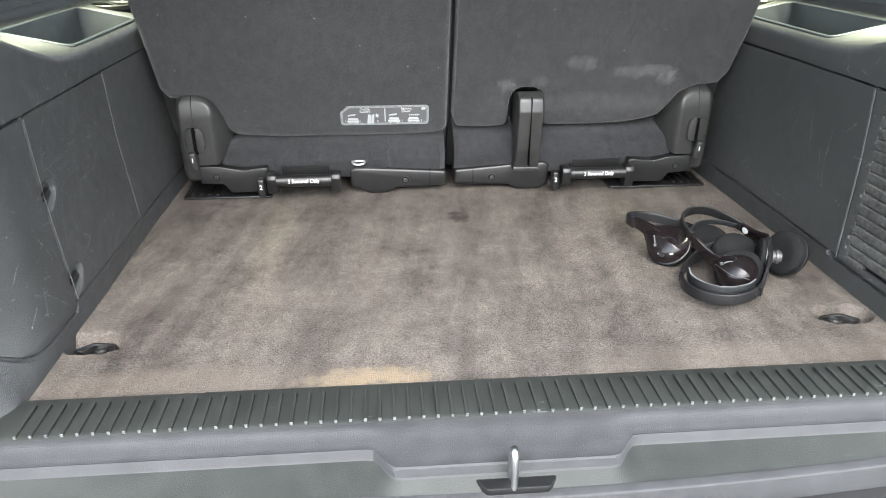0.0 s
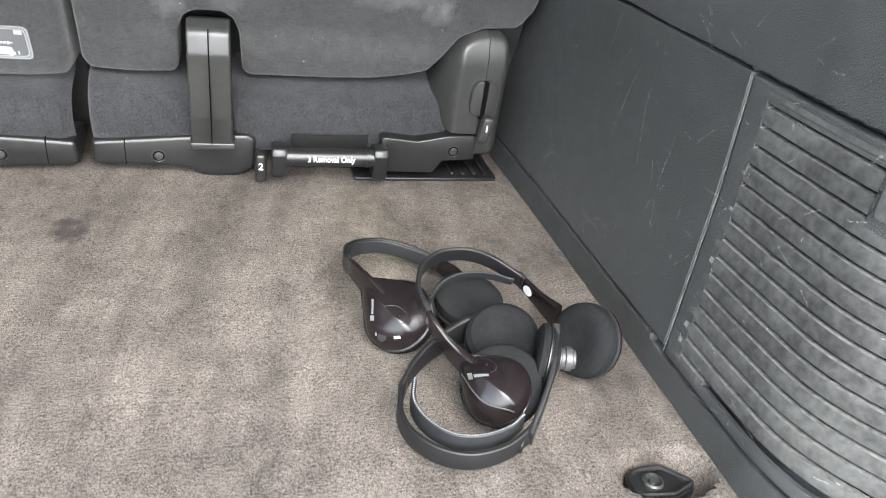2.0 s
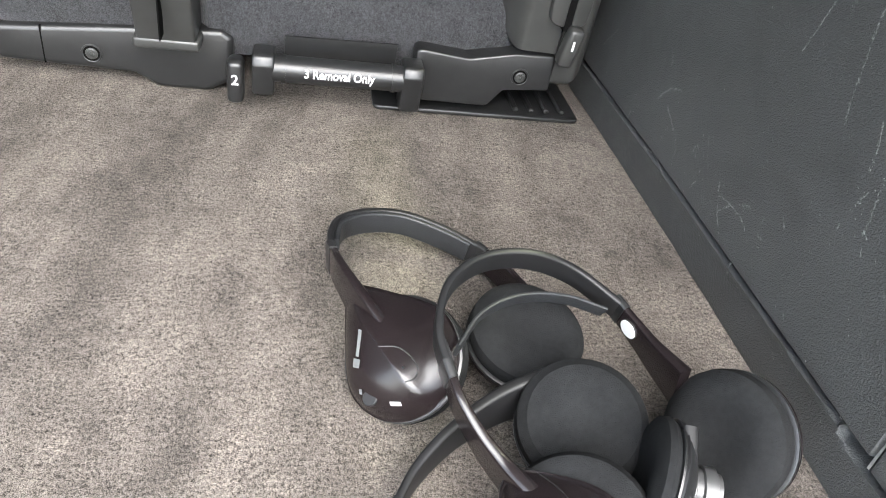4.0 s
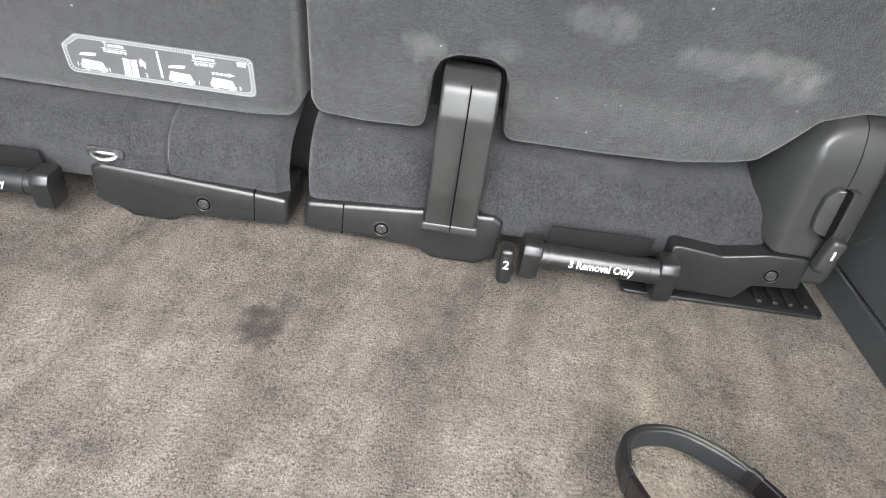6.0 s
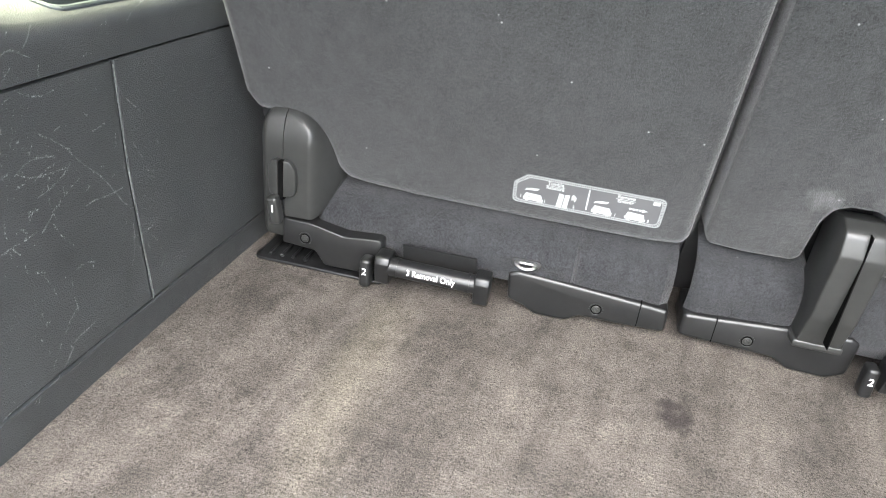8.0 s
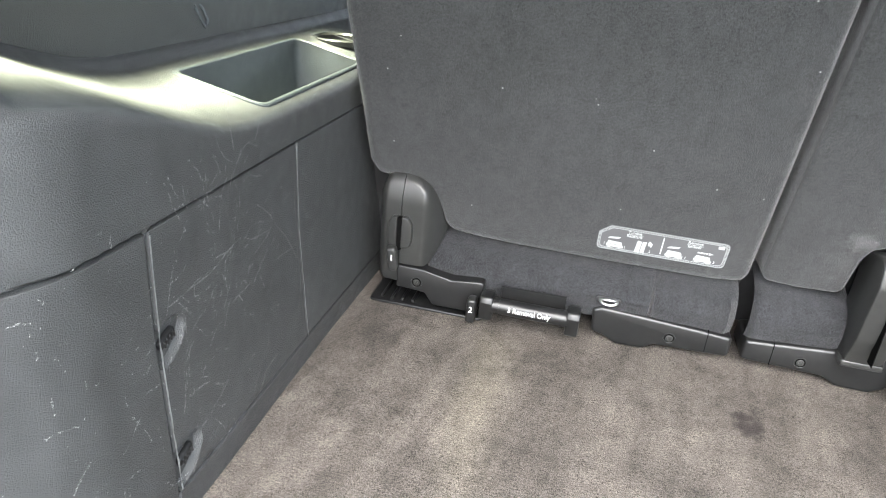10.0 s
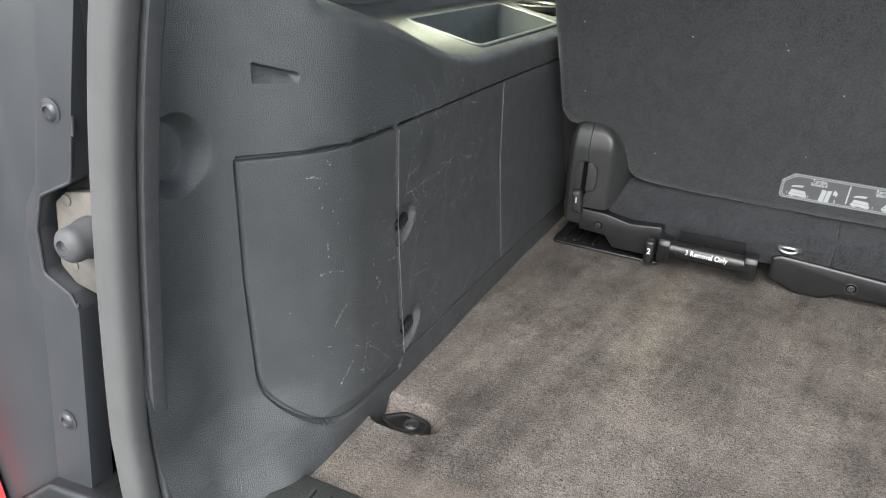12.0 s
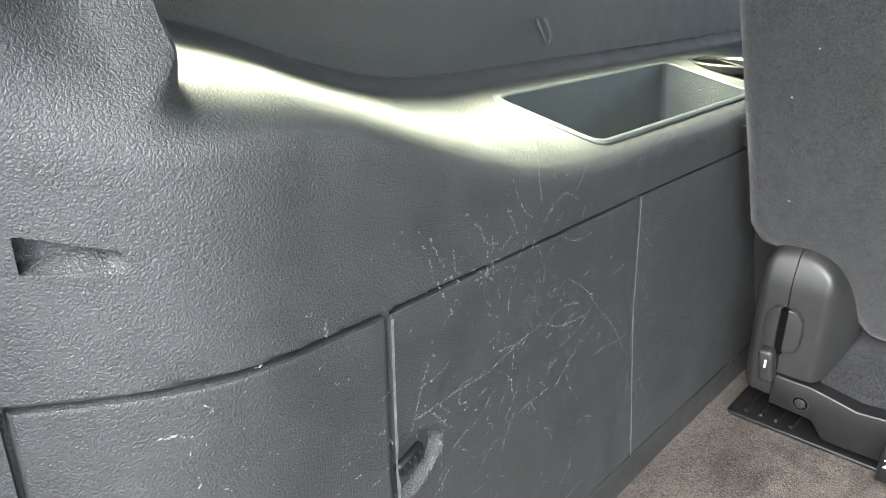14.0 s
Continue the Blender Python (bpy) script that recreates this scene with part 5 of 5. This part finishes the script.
def ear_cup(owner, c, n, spin=0.0, logo=None, shell=GLOSS, r=1.0, toward=None, pad_r=None, pad_off=(0, 0, 0), deep=1.0):
    """One ear cup: moulded shell behind, foam pad in front (n); a printed shell has a crease, a mark, a button and a small unlit lamp."""
    m = facing(c, n, spin) @ Matrix.Diagonal((1, 1, deep, 1))
    d = (m.inverted() @ Vector(toward)).to_2d().normalized() if toward else Vector((0, 1))
    w = Vector((-d.y, d.x))

    def surface(x, y):
        """Shell depth over a spot, before it is drawn out to the arm."""
        q = min(1.0, math.hypot(x, y) / (0.0368 * r))
        z = -0.0232 * (1 - q ** 3.0) ** 0.75
        if logo:
            z += 0.42 * max(0.0, x * w.x + y * w.y) * (1 - q ** 4) - 0.0008 * (1 - q ** 4) * math.exp(-((x * w.x + y * w.y) / 0.004) ** 2)
        return z

    def drawn(x, y, z):
        p = Vector((x, y))
        if toward:
            along = max(0.0, p.dot(d)) / 0.0366
            p = d * p.dot(d) * (1 + 0.5 * along ** 2) + (p - d * p.dot(d)) * (1 - 0.42 * along ** 2)
        return m @ Vector((p.x, p.y, z))

    def shell_at(k, a):
        q = (0.001, 0.12, 0.25, 0.4, 0.53, 0.65, 0.75, 0.83, 0.89, 0.94, 0.975, 1.0)[int(k)] * 0.0368 * r if k < 12 else 0.0352 * r
        x, y = q * math.cos(a), q * math.sin(a)
        return drawn(x, y, surface(x, y) if k < 11 else (-0.003 if k < 12 else 0.0015))
    start = math.atan2(d.y, d.x)
    bm = grid(shell_at, list(range(13)), [start + 2 * math.pi * i / 64 for i in range(65)])
    bmesh.ops.remove_doubles(bm, verts=bm.verts, dist=0.00005)
    bmesh.ops.recalc_face_normals(bm, faces=bm.faces)
    cup = part("ear_cup", bm, shell, owner, "satin dark plum shell", smooth=50)
    pr, pm = pad_r or r, Matrix.Translation(pad_off) @ m
    part("ear_pad", lathe([(0.030 * pr, -0.001), (0.0352 * pr, 0.0025), (0.0372 * pr, 0.008), (0.0362 * pr, 0.014), (0.031 * pr, 0.0185), (0.022 * pr, 0.0195), (0.012, 0.0175), (0, 0.0165)], pm, 40), FOAM, cup, "black foam pad")
    part("rim", lathe([(0.0350 * r, -0.0015), (0.0374 * r, 0.0), (0.0374 * r, 0.002), (0.0350 * r, 0.003)], m, 36), BLACK, cup)
    if logo:
        def strip(a, b_, wide, lift=0.0007):
            a, b_ = Vector(a), Vector(b_)
            side = Vector((-(b_ - a).y, (b_ - a).x)).normalized() * wide
            bar = grid(lambda u, v: drawn(*(a.lerp(b_, u) + side * v), surface(*(a.lerp(b_, u) + side * v)) - lift), [i / 8 for i in range(9)], [-1, 0, 1])
            bmesh.ops.solidify(bar, geom=bar.faces[:], thickness=0.0003)
            return bar
        a, b_ = Vector(logo["mark"][0]), Vector(logo["mark"][1])
        part("printed_mark", strip(a.lerp(b_, 0.30), b_, 0.0012), PRINT, cup, "pale printed mark")
        part("printed_badge", strip(a, a.lerp(b_, 0.24), 0.0026), PRINT, cup, "pale printed badge")
        x, y = logo["lamp"]
        part("lamp", lathe([(0.0009, 0.0), (0.0008, -0.0003), (0, -0.0004)], Matrix.Translation(drawn(x, y, surface(x, y)) - m.translation) @ m, 10), BLACK, cup)
        # leaf-shaped moulding round the lamp
        leaf = [Vector((x, y)) + d * u + w * v for u, v in ((0.018, -0.004), (0.012, 0.0035), (0.004, 0.0062), (-0.004, 0.0055), (-0.008, 0.001), (-0.007, -0.004))]
        part("moulding", tube([drawn(p.x, p.y, surface(p.x, p.y)) for p in smooth_line([(q.x, q.y, 0) for q in leaf], 5)], 0.0004, n=6), BLACK, cup)
        if "arc" in logo:
            # bright rim highlight of the glossy shell, built as a thin pale tube
            part("highlight_arc", tube([drawn(p.x, p.y, surface(p.x, p.y) - 0.0001) for p in smooth_line([(u, v, 0) for u, v in logo["arc"]], 6)], 0.0007, n=8), SILVER, cup, "thin pale line for the rim highlight")
        if "button" in logo:
            x, y = logo["button"]
            part("button", lathe([(0.0046, 0.001), (0.0046, -0.0008), (0.004, -0.0014), (0.0, -0.0014)], Matrix.Translation(drawn(x, y, surface(x, y)) - m.translation) @ m @ pose(0, 0, 0.0004), 18), BAND, cup)
            part("printed_label", strip((x - 0.0095, y - 0.0085), (x - 0.0150, y - 0.0115), 0.0011), WHITE, cup, "small white label")
            part("printed_symbol", strip((x + 0.0045, y + 0.0046), (x + 0.0030, y + 0.0068), 0.0012), PRINT, cup)
    return cup


def headphones(label, band, arms, up, cups, pad=None, dot=None, loose=None, arm_mat=GLOSS, arm_label="dark plum arm"):
    hp = thing("headphones", Vector(band[len(band) // 2]), label, "headphones", "wireless headphones")
    hb = part("headband", sweep(smooth_line(band, 10), STRIP, up=up), BAND, hp, "black plastic headband")
    for pts in arms:
        arm = part("arm", sweep(smooth_line(pts, 8), STRIP, up=up, scale=lambda t: 1.0 + 0.55 * t + 0.6 * max(0.0, t - 0.5)), arm_mat, hp, arm_label)
        p = Vector(pts[0])
        part("sleeve", sweep([p - (Vector(pts[1]) - p).normalized() * 0.006, p + (Vector(pts[1]) - p).normalized() * 0.004], [(u * 1.25, v * 1.12) for u, v in STRIP], up=up), BLACK, arm)
        # inner clip with its screw
        way = (Vector(pts[1]) - p).normalized()
        inward = Vector(up).cross(way).normalized()
        mid = sum((Vector(q) for q in band), Vector()) / len(band)
        inward = inward if inward.dot(mid - p) > 0 else -inward
        clip = box(-0.006, 0.006, -0.0045, 0.0045, 0, 0.0022, 0.0008, 2)
        frame_ = Matrix((way, Vector(up).normalized(), inward)).transposed().to_4x4()
        frame_.translation = p - way * 0.012 + inward * 0.002
        bmesh.ops.transform(clip, matrix=frame_, verts=clip.verts)
        bmesh.ops.recalc_face_normals(clip, faces=clip.faces)
        clip = part("clip", clip, BAND, arm)
        part("screw", lathe([(0.0019, 0.0), (0.0019, 0.0004), (0, 0.0005)], frame_ @ pose(0, 0, 0.0021), 12), RUBBER_AND_SHADE, clip)
    if pad:
        part("band_pad", sweep(smooth_line(pad, 8), PADSTRIP, up=up), PADSKIN, hb, "padded black vinyl strip")
    if loose:
        part("pad_strip", sweep(smooth_line(loose, 8), [(u, v * 1.5) for u, v in THIN], up=up), PADSKIN, hb, "loose inner strip")
    if dot:
        a, b = Vector(arms[1][0]), Vector(arms[1][1])
        across = (b - a).cross(Vector(up)).normalized()
        across = across if across.x < 0 else -across
        part("round_sticker", lathe([(0.0062, 0.0), (0.0062, 0.0006), (0, 0.0008)], facing(a.lerp(b, 0.72) + across * 0.0029, across), 20), WHITE, hp, "round white sticker")
    for c in cups:
        ear_cup(hp, **c)
    return hp


headphones("dark plum wireless headphones lying on the carpet", [(0.303, 1.405, 0.045), (0.3025, 1.428, 0.041), (0.3095, 1.450, 0.037), (0.3295, 1.466, 0.033), (0.3565, 1.471, 0.029), (0.3865, 1.462, 0.024), (0.4125, 1.446, 0.019)],
           [[(0.303, 1.405, 0.045), (0.3065, 1.385, 0.050), (0.3165, 1.360, 0.048), (0.3305, 1.338, 0.037)], [(0.4125, 1.446, 0.019), (0.4285, 1.428, 0.015), (0.4365, 1.410, 0.012), (0.4385, 1.395, 0.012)]],
           (0, 0, 1), [dict(c=(0.3425, 1.329, 0.033), n=(0.5, 0.45, -0.62), spin=-62, toward=(0.3165, 1.358, 0.049), logo=dict(mark=((0.0201, 0.0018), (0.0085, 0.0175)), lamp=(-0.0058, -0.012), button=(0.0207, -0.0161))), dict(c=(0.4225, 1.352, 0.024), n=(0.05, -0.22, 0.97), logo=None)],
           pad=[(0.3062, 1.420, 0.0395), (0.3115, 1.447, 0.036), (0.3305, 1.4625, 0.0325), (0.3565, 1.4675, 0.0285), (0.3855, 1.4585, 0.0235), (0.4035, 1.4485, 0.0205)])
headphones("dark wireless headphones with a round white sticker on the pile", [(0.357, 1.281, 0.071), (0.354, 1.305, 0.077), (0.363, 1.335, 0.082), (0.386, 1.357, 0.083), (0.4165, 1.366, 0.080), (0.447, 1.365, 0.070), (0.478, 1.350, 0.055)],
           [[(0.357, 1.281, 0.071), (0.361, 1.268, 0.065), (0.370, 1.255, 0.055), (0.381, 1.243, 0.046), (0.392, 1.230, 0.041)], [(0.478, 1.350, 0.055), (0.486, 1.334, 0.050), (0.493, 1.315, 0.047), (0.500, 1.295, 0.046)]],
           (-0.1, -0.35, 0.93), [dict(c=(0.4075, 1.2055, 0.038), n=(0.42, 0.46, -0.72), spin=35, r=0.84, toward=(0.379, 1.245, 0.048), pad_r=1.02, pad_off=(0.0035, 0.0030, 0.0045), logo=dict(mark=((0.0159, -0.0157), (0.0089, 0.0011)), lamp=(0.0186, 0.0050), arc=((0.020, -0.0200), (0.004, -0.0180), (-0.012, -0.0120), (-0.0265, 0.0035)))),
                                 dict(c=(0.523, 1.266, 0.038), n=(-0.88, -0.30, 0.36), logo=None)],
           dot=True, loose=[(0.366, 1.305, 0.064), (0.384, 1.330, 0.067), (0.410, 1.345, 0.067), (0.440, 1.350, 0.063), (0.466, 1.346, 0.057)])
headphones("wireless headphones with a padded band lying folded on the carpet", [(0.331, 1.236, 0.022), (0.3215, 1.205, 0.022), (0.325, 1.176, 0.0225), (0.343, 1.152, 0.0235), (0.369, 1.141, 0.0245), (0.399, 1.145, 0.027), (0.424, 1.158, 0.032)],
           [[(0.424, 1.158, 0.032), (0.437, 1.175, 0.041), (0.452, 1.198, 0.052), (0.464, 1.225, 0.061), (0.469, 1.243, 0.067)], [(0.331, 1.236, 0.022), (0.344, 1.256, 0.025), (0.366, 1.276, 0.030), (0.394, 1.292, 0.035), (0.420, 1.300, 0.038)]],
           (0, 0, 1), [dict(c=(0.4600, 1.230, 0.050), n=(-0.93, 0.36, 0.06), logo=None, r=0.86, shell=BAND, deep=0.55), dict(c=(0.4345, 1.275, 0.036), n=(-0.22, -0.40, 0.88), logo=None, r=0.96)],
           pad=[(0.338, 1.228, 0.030), (0.332, 1.202, 0.030), (0.338, 1.177, 0.031), (0.354, 1.158, 0.032), (0.376, 1.152, 0.033), (0.402, 1.157, 0.034), (0.418, 1.167, 0.036)], arm_mat=BAND, arm_label="black arm")
last = bpy.data.objects["headphones.002"]
thread = bmesh.new()
line = smooth_line([(0.338, 1.228, 0.0385), (0.332, 1.202, 0.0385), (0.338, 1.177, 0.0395), (0.354, 1.158, 0.0405), (0.376, 1.152, 0.0415), (0.402, 1.157, 0.0425), (0.418, 1.167, 0.0445)], 11)
for p in line:
    box(p.x - 0.0009, p.x + 0.0009, p.y - 0.0006, p.y + 0.0006, p.z - 0.0012, p.z + 0.0006, 0.0003, 1, thread)
tagged(part("stitching", thread, material("grey_thread", (0.15, 0.155, 0.155), 0.7), last, "row of pale stitches"), kind="stuff")
part("swivel", lathe([(0.0, -0.011), (0.0092, -0.011), (0.0112, -0.0095), (0.0115, -0.003), (0.0098, -0.0022), (0.0098, 0.0008), (0.0112, 0.0016), (0.0112, 0.0072), (0.0086, 0.0082), (0.0086, 0.0105), (0.0, 0.011)], facing((0.474, 1.223, 0.0545), (0.955, -0.29, 0.05)), 26), SILVER, last, "silver swivel joint")
